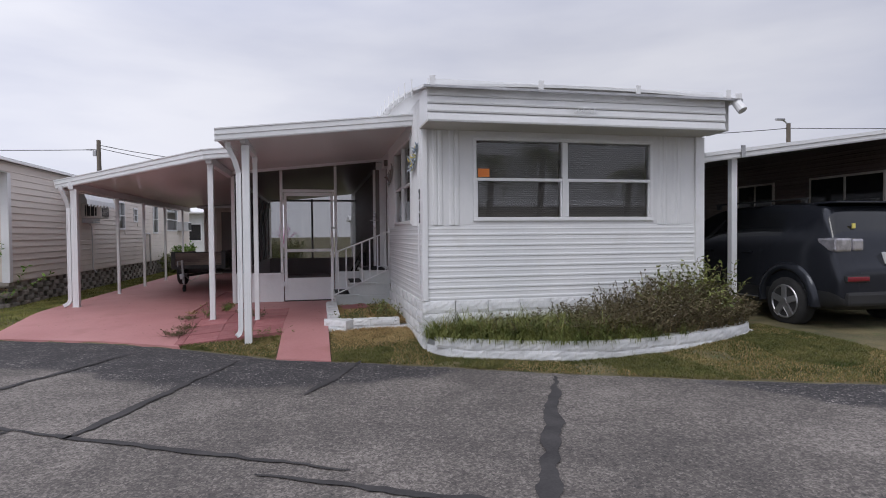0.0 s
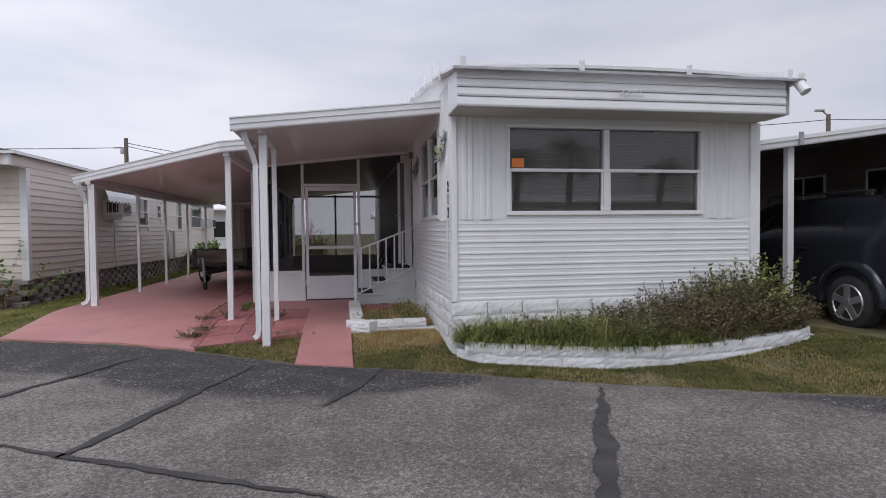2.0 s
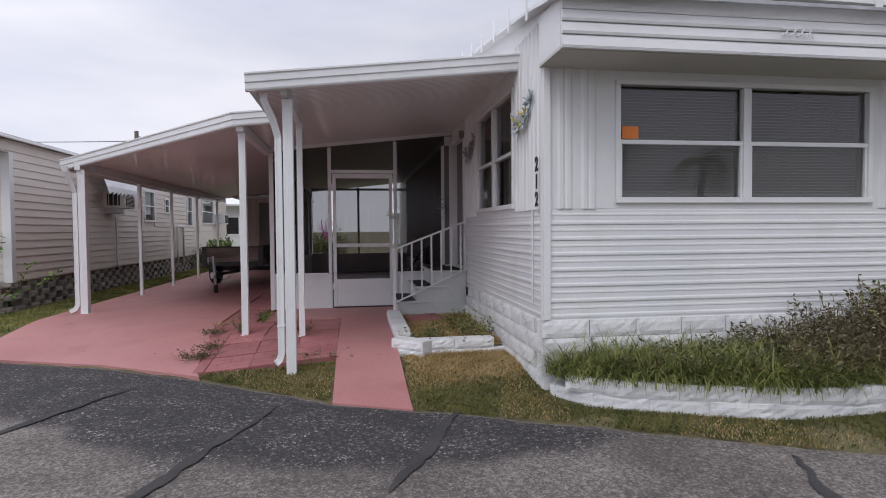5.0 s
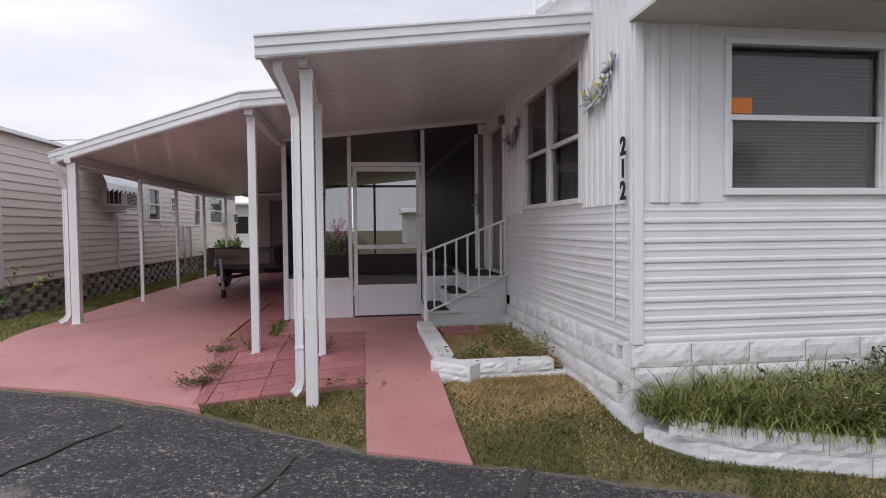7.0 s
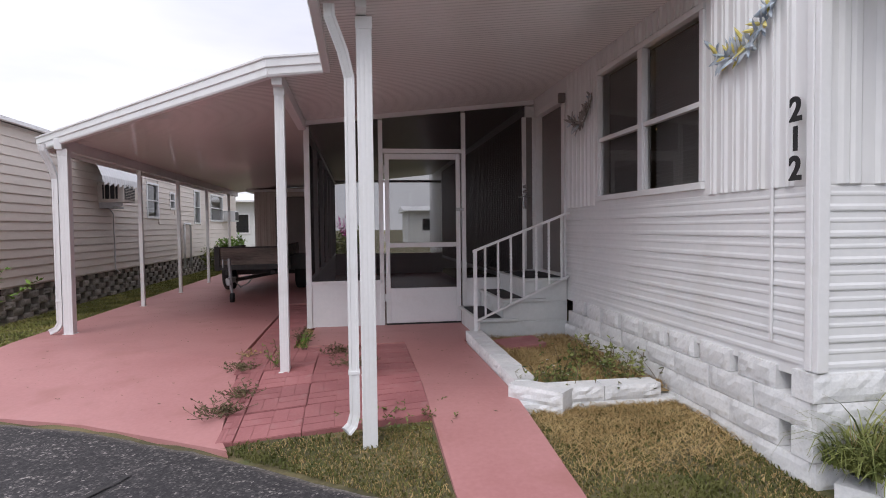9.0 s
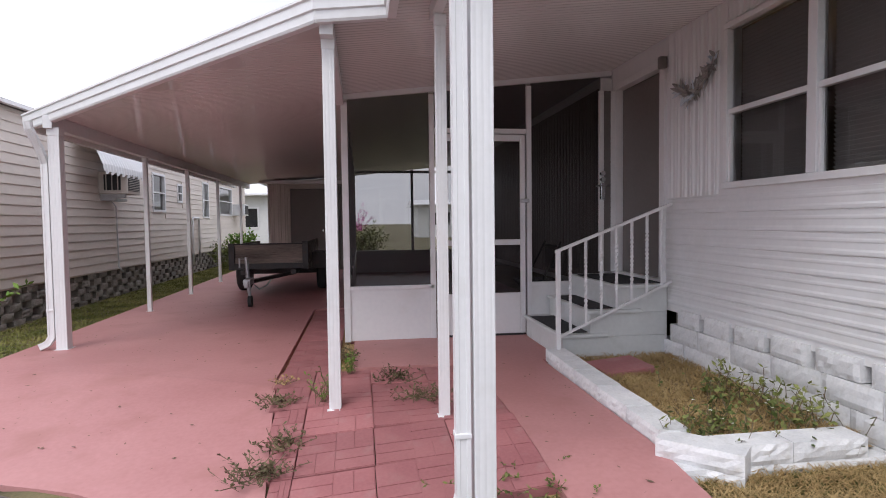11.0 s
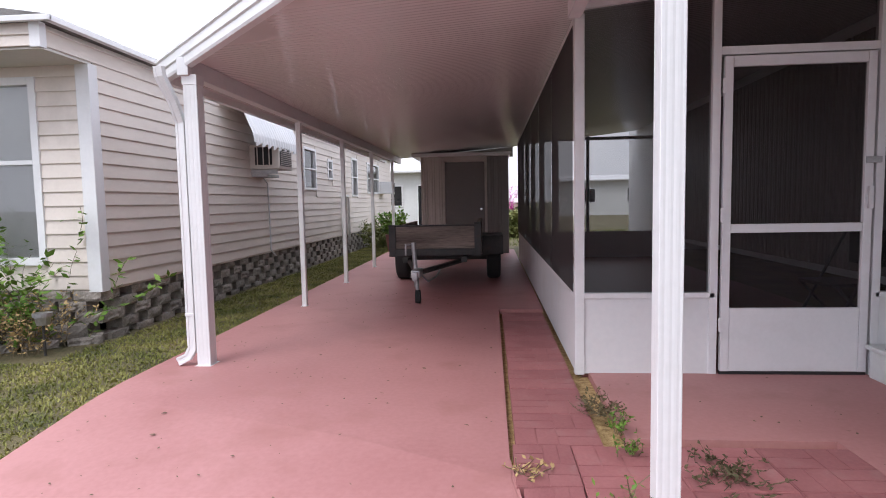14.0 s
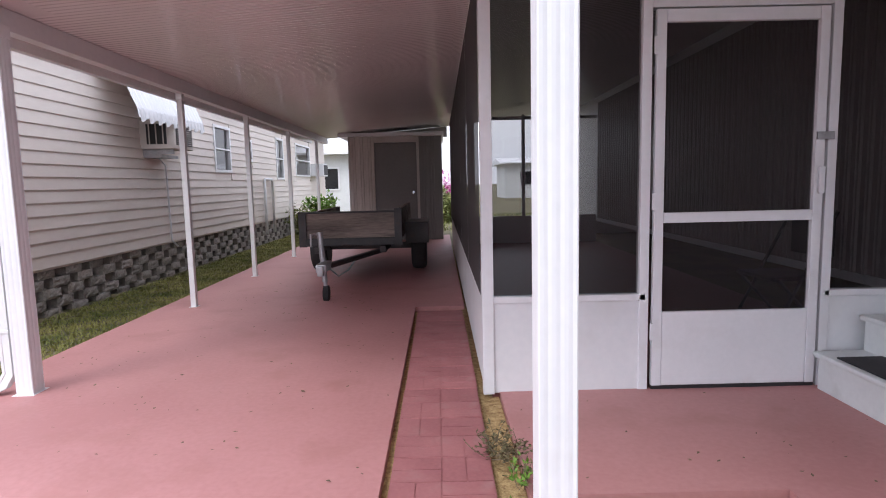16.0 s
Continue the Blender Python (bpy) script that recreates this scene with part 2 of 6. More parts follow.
CHROME = surface("bright_chrome", (0.62, 0.62, 0.63), (0.72, 0.72, 0.73), 0.18, 1.0, bump=0)
LAMP_RED = surface("red_lamp_lens", (0.13, 0.008, 0.014), (0.19, 0.012, 0.02), 0.2, bump=0)
LAMP_CLEAR = surface("clear_lamp_lens", (0.34, 0.33, 0.35), (0.58, 0.56, 0.60), 0.14, 0.7, big=9, small=30, bump=0.0)
CAR_GLASS = surface("tinted_car_glass", (0.010, 0.011, 0.013), (0.014, 0.015, 0.017), 0.05, bump=0)
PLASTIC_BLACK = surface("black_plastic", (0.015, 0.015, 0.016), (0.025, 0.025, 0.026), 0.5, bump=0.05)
ORANGE = surface("orange_sticker", (0.75, 0.20, 0.03), (0.80, 0.26, 0.05), 0.5, bump=0)
BLUE_MARK = surface("blue_print", (0.03, 0.06, 0.30), (0.05, 0.09, 0.36), 0.5, bump=0)
YELLOW = surface("yellow_print", (0.65, 0.55, 0.12), (0.72, 0.62, 0.2), 0.5, bump=0)
WREATH_B = surface("pale_blue_green_wreath_paint", (0.24, 0.30, 0.37), (0.58, 0.63, 0.67), 0.55, big=14, small=40, bump=0.1)
WREATH_G = surface("pewter_wreath_paint", (0.18, 0.17, 0.16), (0.32, 0.30, 0.28), 0.5, big=14, small=40, bump=0.1)
BLIND = surface("grey_blind_slat", (0.20, 0.19, 0.185), (0.25, 0.24, 0.235), 0.5, bump=0)
POLE_WOOD = surface("weathered_pole_wood", (0.10, 0.085, 0.07), (0.19, 0.16, 0.13), 0.9, big=3, small=30, bump=0.4, stretch=(1, 1, 0.15))
SHINGLE = surface("grey_roof_shingle", (0.10, 0.095, 0.09), (0.23, 0.22, 0.21), 0.9, big=6, small=60, bump=0.6)
DARK_SIDING = surface("brown_lap_siding", (0.12, 0.085, 0.078), (0.16, 0.115, 0.105), 0.6, big=1, small=25, bump=0.06)
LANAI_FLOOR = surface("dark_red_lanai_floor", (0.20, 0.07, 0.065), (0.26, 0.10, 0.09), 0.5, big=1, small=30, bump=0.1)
FAR_WALL = surface("pale_far_stucco", (0.60, 0.61, 0.60), (0.70, 0.71, 0.70), 0.7, big=0.6, small=10, bump=0.1)
SOFFIT = surface("beige_grey_soffit", (0.50, 0.48, 0.43), (0.58, 0.56, 0.51), 0.55, big=1, small=30, bump=0.05)
GLASS = glass("window_glass")
SCREEN_SIDE = screen_cloth("dark_sun_screen", (0.016, 0.010, 0.011), 0.10)
SCREEN = screen_cloth("dark_insect_screen", (0.012, 0.008, 0.009), 0.39)
m_, n_, l_, p_ = nodes_of("lit_lamp_bowl")
p_.inputs["Base Color"].default_value = (0.9, 0.6, 0.25, 1)
p_.inputs["Emission Color"].default_value, p_.inputs["Emission Strength"].default_value = (1.0, 0.62, 0.22, 1), 2.5
LAMP_GLOW = m_


# ---- building blocks ----
def world_of(ob):
    return (world_of(ob.parent) @ ob.matrix_parent_inverse @ ob.matrix_basis) if ob.parent else ob.matrix_basis.copy()


def under(ob, parent):
    """Makes ob a part of parent without moving it."""
    if parent:
        ob.parent = parent
        ob.matrix_parent_inverse = world_of(parent).inverted()
    return ob


def base(name, x, y, z, label, category, group="", kind=""):
    e = new(name)
    e.empty_display_size = 0.2
    e.location = (x, y, z)
    return tagged(e, label, category, group, kind)


def finish(bm, name, mat, parent=None, smooth=False):
    me = bpy.data.meshes.new(name)
    bmesh.ops.recalc_face_normals(bm, faces=bm.faces)
    bm.to_mesh(me)
    bm.free()
    for mt in (mat if isinstance(mat, (list, tuple)) else [mat]):
        me.materials.append(mt)
    if smooth:
        me.polygons.foreach_set("use_smooth", [True] * len(me.polygons))
    return under(new(name, me), parent)


def raw(name, verts, faces, mat, parent=None, smooth=False):
    me = bpy.data.meshes.new(name)
    me.from_pydata([tuple(v) for v in verts], [], faces)
    me.materials.append(mat)
    me.update()
    if smooth:
        me.polygons.foreach_set("use_smooth", [True] * len(me.polygons))
    return under(new(name, me), parent)


def put_box(bm, x0, x1, y0, y1, z0, z1, bevel=0.0, m=None):
    g = bmesh.ops.create_cube(bm, size=1.0)
    vs = g["verts"]
    for v in vs:
        v.co = Vector((x0 + (v.co.x + 0.5) * (x1 - x0), y0 + (v.co.y + 0.5) * (y1 - y0), z0 + (v.co.z + 0.5) * (z1 - z0)))
        if m:
            v.co = m @ v.co
    if bevel:
        es = list({e for v in vs for e in v.link_edges})
        bmesh.ops.bevel(bm, geom=es, offset=bevel, segments=2, affect="EDGES", profile=0.6)


def put_rod(bm, a, b, r0, r1=None, sides=8):
    a, b = Vector(a), Vector(b)
    d = b - a
    q = d.to_track_quat("Z", "Y").to_matrix().to_4x4()
    bmesh.ops.create_cone(bm, cap_ends=True, segments=sides, radius1=r0, radius2=r0 if r1 is None else r1, depth=d.length,
                          matrix=Matrix.Translation((a + b) / 2) @ q)


def boxes(name, rows, mat, parent=None, bevel=0.004):
    bm = bmesh.new()
    for r in rows:
        put_box(bm, *r, bevel=bevel)
    return finish(bm, name, mat, parent)


def rods(name, rows, mat, parent=None, sides=8):
    bm = bmesh.new()
    for r in rows:
        put_rod(bm, *r, sides=sides)
    return finish(bm, name, mat, parent, smooth=False)


def extrude_profile(name, profile, a, b, mat, parent=None, closed=True, smooth=False):
    """Sweeps a list of (u, w) points, u along the given side axis and w up, from point a to b. The side axis lies level, to the right of a to b."""
    a, b = Vector(a), Vector(b)
    d = (b - a).normalized()
    s = Vector((d.y, -d.x, 0)).normalized()
    n = len(profile)
    vs = [p + s * u + Vector((0, 0, w)) for p in (a, b) for u, w in profile]
    fs = [(i, (i + 1) % n, n + (i + 1) % n, n + i) for i in range(n if closed else n - 1)]
    if closed:
        fs += [tuple(range(n)), tuple(range(2 * n - 1, n - 1, -1))]
    return raw(name, vs, fs, mat, parent, smooth)


def loft(bm, rings, cap=True):
    """Joins rings of points, each of the same count, into a skin."""
    vs = [[bm.verts.new(p) for p in r] for r in rings]
    n = len(rings[0])
    for r0, r1 in zip(vs, vs[1:]):
        for i in range(n):
            bm.faces.new((r0[i], r0[(i + 1) % n], r1[(i + 1) % n], r1[i]))
    if cap:
        bm.faces.new(vs[0])
        bm.faces.new(vs[-1][::-1])


def tube(name, pts, r, mat, parent=None, sides=8, flat=1.0):
    pts = [Vector(p) for p in pts]
    bm = bmesh.new()
    rings = []
    for i, p in enumerate(pts):
        d = (pts[min(i + 1, len(pts) - 1)] - pts[max(i - 1, 0)]).normalized()
        u = d.cross(Vector((0, 1, 0)) if abs(d.y) < 0.9 else Vector((1, 0, 0))).normalized()
        w = d.cross(u)
        rings.append([p + u * r * math.cos(6.2832 * k / sides) + w * r * flat * math.sin(6.2832 * k / sides) for k in range(sides)])
    loft(bm, rings)
    return finish(bm, name, mat, parent, smooth=sides > 6)


# ---- ground ----
EDGE = [(-60, 30.0), (-30, 19.5), (-14, 12.4), (-8, 9.95), (-4.45, 8.44), (-3.02, 7.88), (-1.99, 7.25), (-0.71, 6.27), (0.5, 5.70), (2.13, 4.85), (3.54, 4.22), (4.76, 3.77), (9, 2.4), (20, -1.0), (60, -13.0)]


def edge_y(x):
    return float(np.interp(x, [e[0] for e in EDGE], [e[1] for e in EDGE]))


def ramp(d, length):
    k = min(1.0, max(0.0, d / length))
    return k * k * (3 - 2 * k) * 0.4 + k * 0.6


def lawn_z(x, y):
    d = y - edge_y(x)
    if d < 0:
        return -0.04
    return -0.01 + 0.11 * ramp(d, 1.6) + 0.012 * (noise.noise((x * 1.5, y * 1.5, 0)) if d > 0.05 else 0)


def slab_z(x, y):
    return 0.004 + 0.166 * ramp(y - edge_y(x), 1.7)


def spaced(lo, hi, fine_lo, fine_hi, step):
    inner = list(np.arange(fine_lo, fine_hi + 1e-6, step))
    out, d, v = [], step, fine_hi
    while v < hi:
        d *= 1.5
        v = min(hi, v + d)
        out.append(v)
    low, d, v = [], step, fine_lo
    while v > lo:
        d *= 1.5
        v = max(lo, v - d)
        low.append(v)
    return [float(q) for q in low[::-1] + inner + out]


def ground_sheet():
    xs, ys = spaced(-400, 400, -9, 9, 0.25), spaced(-400, 500, 1.5, 21, 0.25)
    vs = [(x, y, lawn_z(x, y)) for y in ys for x in xs]
    n = len(xs)
    fs = [(j * n + i, j * n + i + 1, (j + 1) * n + i + 1, (j + 1) * n + i) for j in range(len(ys) - 1) for i in range(n - 1)]
    return tagged(raw("ground", vs, fs, SOIL, smooth=True), "short patchy lawn of green and dry grass", "lawn", kind="structure")


ground_sheet()


def coat_width(x):
    """How far the newer dark coat reaches from the road's edge."""
    return float(np.interp(x, [-9, -5, -3, -1, 0.3, 1.1, 2.2, 3.2, 4.2, 6, 9], [0.3, 1.2, 1.5, 1.35, 0.9, 0.25, 0.0, 0.1, 0.8, 1.2, 0.5])) + 0.25 * noise.noise((x * 0.9, 3, 1))


def road_sheet():
    xs = spaced(-60, 60, -6, 7, 0.05)
    vs, fs, coat = [], [], []
    cols = (0.0, 0.06, 0.18, 0.3, 0.45, 0.6, 0.75, 0.9, 1.05, 1.2, 1.4, 1.6, 1.85, 2.1, 2.6, 4.0, 8.5)
    for x in xs:
        e = edge_y(x) + 0.05 * noise.noise((x * 2.3, 1, 0)) + 0.025 * noise.noise((x * 9, 5, 0))
        w = coat_width(x)
        for c in cols:
            vs.append((x - 0.2 * c, e - c, (-0.012 if c == 0 else 0.0) + 0.004 * noise.noise((x, c, 3))))
            coat.append(min(1.0, max(0.0, 0.5 + (w - c) / 0.7)) * min(1.0, 0.25 + c / 0.18))
    n = len(cols)
    for i in range(len(xs) - 1):
        for j in range(n - 1):
            fs.append((i * n + j, i * n + j + 1, (i + 1) * n + j + 1, (i + 1) * n + j))
    ob = raw("road", vs, fs, ASPHALT)
    ob.data.attributes.new("sealed", "FLOAT", "POINT").data.foreach_set("value", coat)
    return tagged(ob, "worn grey asphalt lane with tar-filled cracks", "road", kind="structure")


road = road_sheet()


def slab_patch(name, outline_low, outline_high, x0, x1, step, label, mat, zf, category="paving"):
    """A sheet of slab between two lines y(x), with an edge that goes down into the ground."""
    bm = bmesh.new()
    xs = list(np.linspace(x0, x1, max(2, int((x1 - x0) / step) + 1)))
    rows = []
    for x in xs:
        lo, hi = outline_low(x), outline_high(x)
        col = [bm.verts.new((x, lo, zf(x, lo) - 0.2))]
        k = 40
        for i in range(k + 1):
            t = (i / k) ** 1.5
            y = lo + (hi - lo) * t
            col.append(bm.verts.new((x, y, zf(x, y))))
        col.append(bm.verts.new((x, hi, zf(x, hi) - 0.2)))
        rows.append(col)
    for a, b in zip(rows, rows[1:]):
        for i in range(len(a) - 1):
            bm.faces.new((a[i], b[i], b[i + 1], a[i + 1]))
    for col in (rows[0], rows[-1]):
        for i in range(1, len(col) - 2):
            p, q = col[i], col[i + 1]
            bm.faces.new((p, q, bm.verts.new(q.co - Vector((0, 0, 0.2))), bm.verts.new(p.co - Vector((0, 0, 0.2)))))
    return tagged(finish(bm, name, mat), label, category, kind="structure")


def brick_left(y):
    return float(np.interp(y, [7.0, 7.5, 9.1, 9.8, 13.2], [-1.92, -2.03, -2.20, -2.21, -2.17]))


# the drive: left of the pavers all the way back, and behind the paver strip to the lanai wall
slab_patch("driveway", lambda x: edge_y(x) + 0.06, lambda x: 20.6, -4.72, -2.22, 0.15, "pink painted concrete driveway with faint stains", PINK, lambda x, y: slab_z(x, y))
slab_patch("driveway_strip", lambda x: edge_y(x) + 0.06, lambda x: float(np.interp(x, [-2.22, -2.15, -2.03, -1.93], [9.3, 8.65, 7.5, 7.25])), -2.22, -1.93, 0.03, "pink painted concrete driveway edge along the pavers", PINK, slab_z)
slab_patch("driveway_back", lambda x: 12.88, lambda x: 20.6, -2.22, -1.76, 0.2, "pink painted concrete driveway under the carport", PINK, slab_z)
slab_patch("walkway", lambda x: edge_y(x) - 0.03, lambda x: 9.52, -0.71, -0.115, 0.1, "pink painted concrete path to the screen door", PINK, lambda x, y: slab_z(x, y) + 0.003)
slab_patch("porch_slab", lambda x: 9.525, lambda x: 10.62, -1.66, 0.985, 0.2, "pink painted concrete slab before the lanai", PINK, slab_z)
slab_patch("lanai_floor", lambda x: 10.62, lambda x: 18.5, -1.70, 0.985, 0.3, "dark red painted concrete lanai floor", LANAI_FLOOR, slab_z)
slab_patch("gravel_strip", lambda x: 8.9, lambda x: 18.5, -1.79, -1.665, 0.06, "narrow strip of tan pea gravel", GRAVEL, lambda x, y: 0.135)
slab_patch("paver_bed", lambda x: 7.38, lambda x: 12.88, -2.22, -0.70, 0.1, "sand bed under the pavers", GRAVEL, lambda x, y: slab_z(x, max(y, 7.38)) - 0.045)
slab_patch("neighbour_drive", lambda x: edge_y(x) + 0.05, lambda x: 16, 5.75, 12.5, 0.4, "bare concrete driveway slab", CONCRETE, lambda x, y: 0.06 * ramp(y - edge_y(x), 2.0) + 0.004)

# ---- the white mobile home ----
HX0, HX1, HY0, HY1 = 0.98, 4.64, 6.20, 21.0
home = base("mobile_home", 2.8, 13.5, 0.1, "white single-wide mobile home with lap siding and block skirt", "house")


def wall_boxes(name, plane, lo, hi, z0, z1, thick, holes, mat, parent):
    """An upright wall with square holes. plane: ('x', v) or ('y', v), v its outer face; thick goes inwards (sign)."""
    axis, v = plane
    cuts = sorted({lo, hi, *[h[0] for h in holes], *[h[1] for h in holes]})
    rows = []
    for a, b in zip(cuts, cuts[1:]):
        spans, z = [], z0
        for h in sorted([h for h in holes if h[0] <= a and h[1] >= b], key=lambda h: h[2]):
            spans.append((z, h[2]))
            z = h[3]
        spans.append((z, z1))
        for s0, s1 in spans:
            if s1 - s0 > 1e-4:
                o0, o1 = min(v, v + thick), max(v, v + thick)
                rows.append((o0, o1, a, b, s0, s1) if axis == "x" else (a, b, o0, o1, s0, s1))
    return boxes(name, rows, mat, parent, bevel=0)


FWIN = (1.60, 3.90, 1.57, 2.50)
SWIN = (7.13, 8.70, 1.56, 2.64)
HDOOR = (9.58, 10.48, 0.80, 2.62)
BWIN1, BWIN2 = (12.2, 12.8, 1.55, 2.25), (14.6, 15.4, 1.6, 2.25)
wf = wall_boxes("wall_front", ("y", HY0), HX0, HX1, 0.55, 3.0, 0.10, [FWIN], WHITE_PANEL, home)
ws = wall_boxes("wall_side", ("x", HX0), HY0 + 0.1, HY1, 0.55, 3.0, 0.10, [SWIN, HDOOR, BWIN1, BWIN2], WHITE_PANEL, home)
boxes("wall_far_side", [(HX1 - 0.1, HX1, HY0 + 0.1, HY1, 0.1, 3.0)], WHITE_PANEL, home)
boxes("wall_back", [(HX0 + 0.1, HX1 - 0.1, HY1 - 0.1, HY1, 0.1, 3.0)], WHITE_PANEL, home)
boxes("inner_floor", [(HX0 + 0.1, HX1 - 0.1, HY0 + 0.1, HY1 - 0.1, 0.6, 0.68)], OLD_WOOD, home, 0)
# ceiling and partition close the rooms; their darkness is in the colour
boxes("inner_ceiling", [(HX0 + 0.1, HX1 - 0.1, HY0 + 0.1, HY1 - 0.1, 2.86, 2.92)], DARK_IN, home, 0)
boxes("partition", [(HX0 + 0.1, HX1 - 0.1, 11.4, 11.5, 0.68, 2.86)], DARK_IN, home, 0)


def roof_line(y):
    return float(np.interp(y, [5.66, 6.2, 7.5, 9.0, 11.0, 22.0], [3.0, 3.1, 3.31, 3.48, 3.56, 3.56]))


def metal_roof():
    """Low crowned metal roof that climbs from the front, with a ribbed edge and straps."""
    ys = list(np.linspace(5.60, 21.1, 63))
    vs, fs = [], []
    xs = list(np.linspace(HX0 - 0.11, HX1 + 0.12, 15))
    for y in ys:
        for x in xs:
            c = (x - 2.81) / 1.95
            vs.append((x, y, roof_line(y) + 0.03 * (1 - c * c) - 0.03 * c * c + 0.006 * math.sin(y * 22)))
    top = len(vs)
    vs += [(x, y, z - 0.03) for x, y, z in vs]
    n = len(xs)
    for j in range(len(ys) - 1):
        for i in range(n - 1):
            a = (j * n + i, j * n + i + 1, (j + 1) * n + i + 1, (j + 1) * n + i)
            fs += [a, tuple(top + k for k in a[::-1])]
    for i in range(n - 1):
        fs.append((i, top + i, top + i + 1, i + 1))
    for j in range(len(ys) - 1):
        for i in (0, n - 1):
            a, b = j * n + i, (j + 1) * n + i
            fs.append((a, b, top + b, top + a))
    return raw("roof", vs, fs, WHITE, home)


metal_roof()
# upper wall between wall top and roof, following the climb
for xq in (HX0, HX1 - 0.02):
    ys = list(np.linspace(5.70, 21.0, 40))
    vs = [(xq + t, y, z) for t in (0, 0.02) for y in ys for z in (3.0 if y > 6.2 else 2.6 + (6.2 - y) * 0.0, roof_line(y) - 0.02)]
    n = len(ys) * 2
    fs = []
    for i in range(len(ys) - 1):
        a = 2 * i
        fs += [(a, a + 2, a + 3, a + 1), (n + a, n + a + 1, n + a + 3, n + a + 2), (a + 1, a + 3, n + a + 3, n + a + 1)]
    raw("upper_wall", vs, fs, WHITE_PANEL, home)
# front overhang: soffit and stepped fascia boards
boxes("soffit", [(0.93, 4.60, 5.72, 6.20, 2.60, 2.625)], SOFFIT, home, 0.003)
for k, (z0, z1, out) in enumerate(((2.60, 2.70, 0.0), (2.70, 2.79, 0.0), (2.79, 2.875, 0.0), (2.875, 2.99, -0.012))):
    extrude_profile("fascia_board", [(0.0, z0), (0.022 + out, z0 + 0.002), (0.028 + out, z0 + 0.02), (0.018 + out, z1 - 0.03), (0.010 + out, z1 - 0.004), (0.0, z1 - 0.004)], (0.93, 5.70, 0), (4.58, 5.70, 0), WHITE, home)
boxes("fascia_core", [(0.94, 4.57, 5.705, 5.74, 2.62, 3.06)], WHITE, home, 0.002)
for q in ((0.935, 0.98), (4.575, 4.64)):
    boxes("fascia_cheek", [(*q, 5.74, 6.2, 2.61, 2.99)], WHITE, home, 0.002)
for x in (0.97, 2.19, 3.37, 4.55):
    boxes("roof_strap", [(x - 0.03, x + 0.03, 5.585, 5.598, 2.96, 3.065)], TRIM, home)
for k in range(9):
    y = 6.3 + k * 0.55
    boxes("roof_strap", [(0.855, 0.869, y - 0.02, y + 0.02, roof_line(y) - 0.12, roof_line(y) + 0.09)], TRIM, home, 0.003)
boxes("drip_edge", [(0.88, 4.75, 5.588, 5.600, 2.940, 2.968)], STEEL, home, 0.002)
bm = bmesh.new()
put_box(bm, 4.66, 4.74, 5.6, 9.0, 2.93, 3.0, 0.01)
put_rod(bm, (4.69, 5.66, 2.97), (4.72, 5.56, 2.82), 0.055, sides=12)
put_box(bm, 4.64, 4.72, 5.57, 5.68, 2.96, 3.03, 0.01)
finish(bm, "roof_gutter", TRIM, home)
# corner posts of the walls
for q in ((0.955, 1.015, 6.165, 6.2, 0.60, 2.60), (0.950, 0.978, 6.202, 6.245, 0.60, 2.62), (4.53, 4.655, 6.165, 6.2, 0.55, 2.60)):
    boxes("corner_trim", [q], TRIM, home, 0.006)


def ribbed(name, a, b, z0, z1, pitch, depth, parent, mat=WHITE_PANEL):
    """Upright sheet with narrow raised ribs in pairs, from point a to b, facing to the right of a to b."""
    a, b = Vector((*a, 0)), Vector((*b, 0))
    d = (b - a).normalized()
    s = Vector((d.y, -d.x, 0))
    prof, u, length = [(0.0, 0.0)], 0.0, (b - a).length
    while u + pitch <= length + 1e-6:
        prof += [(u + pitch * 0.30, 0), (u + pitch * 0.40, depth), (u + pitch * 0.55, depth), (u + pitch * 0.63, 0.15 * depth), (u + pitch * 0.71, depth), (u + pitch * 0.86, depth), (u + pitch * 0.96, 0)]
        u += pitch
    prof.append((length, 0.0))
    vs = [a + d * p + s * (q + 0.003) + Vector((0, 0, z)) for z in (z0, z1) for p, q in prof]
    n = len(prof)
    return raw(name, vs, [(i, i + 1, n + i + 1, n + i) for i in range(n - 1)], mat, parent)


for a, b, z0, z1 in ((1.015, 1.56, 1.49, 2.60), (3.94, 4.53, 1.49, 2.60)):
    ribbed("ribbed_panel", (a, HY0), (b, HY0), z0, z1, 0.2, 0.014, wf)
for a, b, z0, z1 in ((6.245, 7.08, 1.49, 3.0), (7.08, 8.75, 2.68, 3.0), (8.75, 9.52, 1.49, 3.0)):
    ribbed("ribbed_panel", (HX0, b), (HX0, a), z0, z1, 0.105, 0.014, ws)
# lanai dimness put into the wall colour: brown-grey where the siding is white
LANAI_WALL = surface("brown_grey_wall_shade_darkened", (0.23, 0.195, 0.185), (0.30, 0.258, 0.245), 0.4, big=1, small=30, bump=0.05)
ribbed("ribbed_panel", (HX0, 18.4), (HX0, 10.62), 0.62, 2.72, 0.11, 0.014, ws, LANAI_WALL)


def siding_course(name, a, b, z0, h, out, mat, parent):
    """One course of formed lap siding: a flat with a rolled drip edge."""
    pr = [(0, z0), (out * 0.85, z0 + 0.003), (out, z0 + 0.010), (out * 0.96, z0 + 0.024), (out * 0.42, z0 + 0.036), (out * 0.38, z0 + h * 0.56), (out * 0.66, z0 + h * 0.62), (out * 0.64, z0 + h * 0.70), (out * 0.32, z0 + h * 0.77), (out * 0.25, z0 + h - 0.006), (0, z0 + h - 0.003)]
    return extrude_profile(name, pr, a, b, mat, parent)


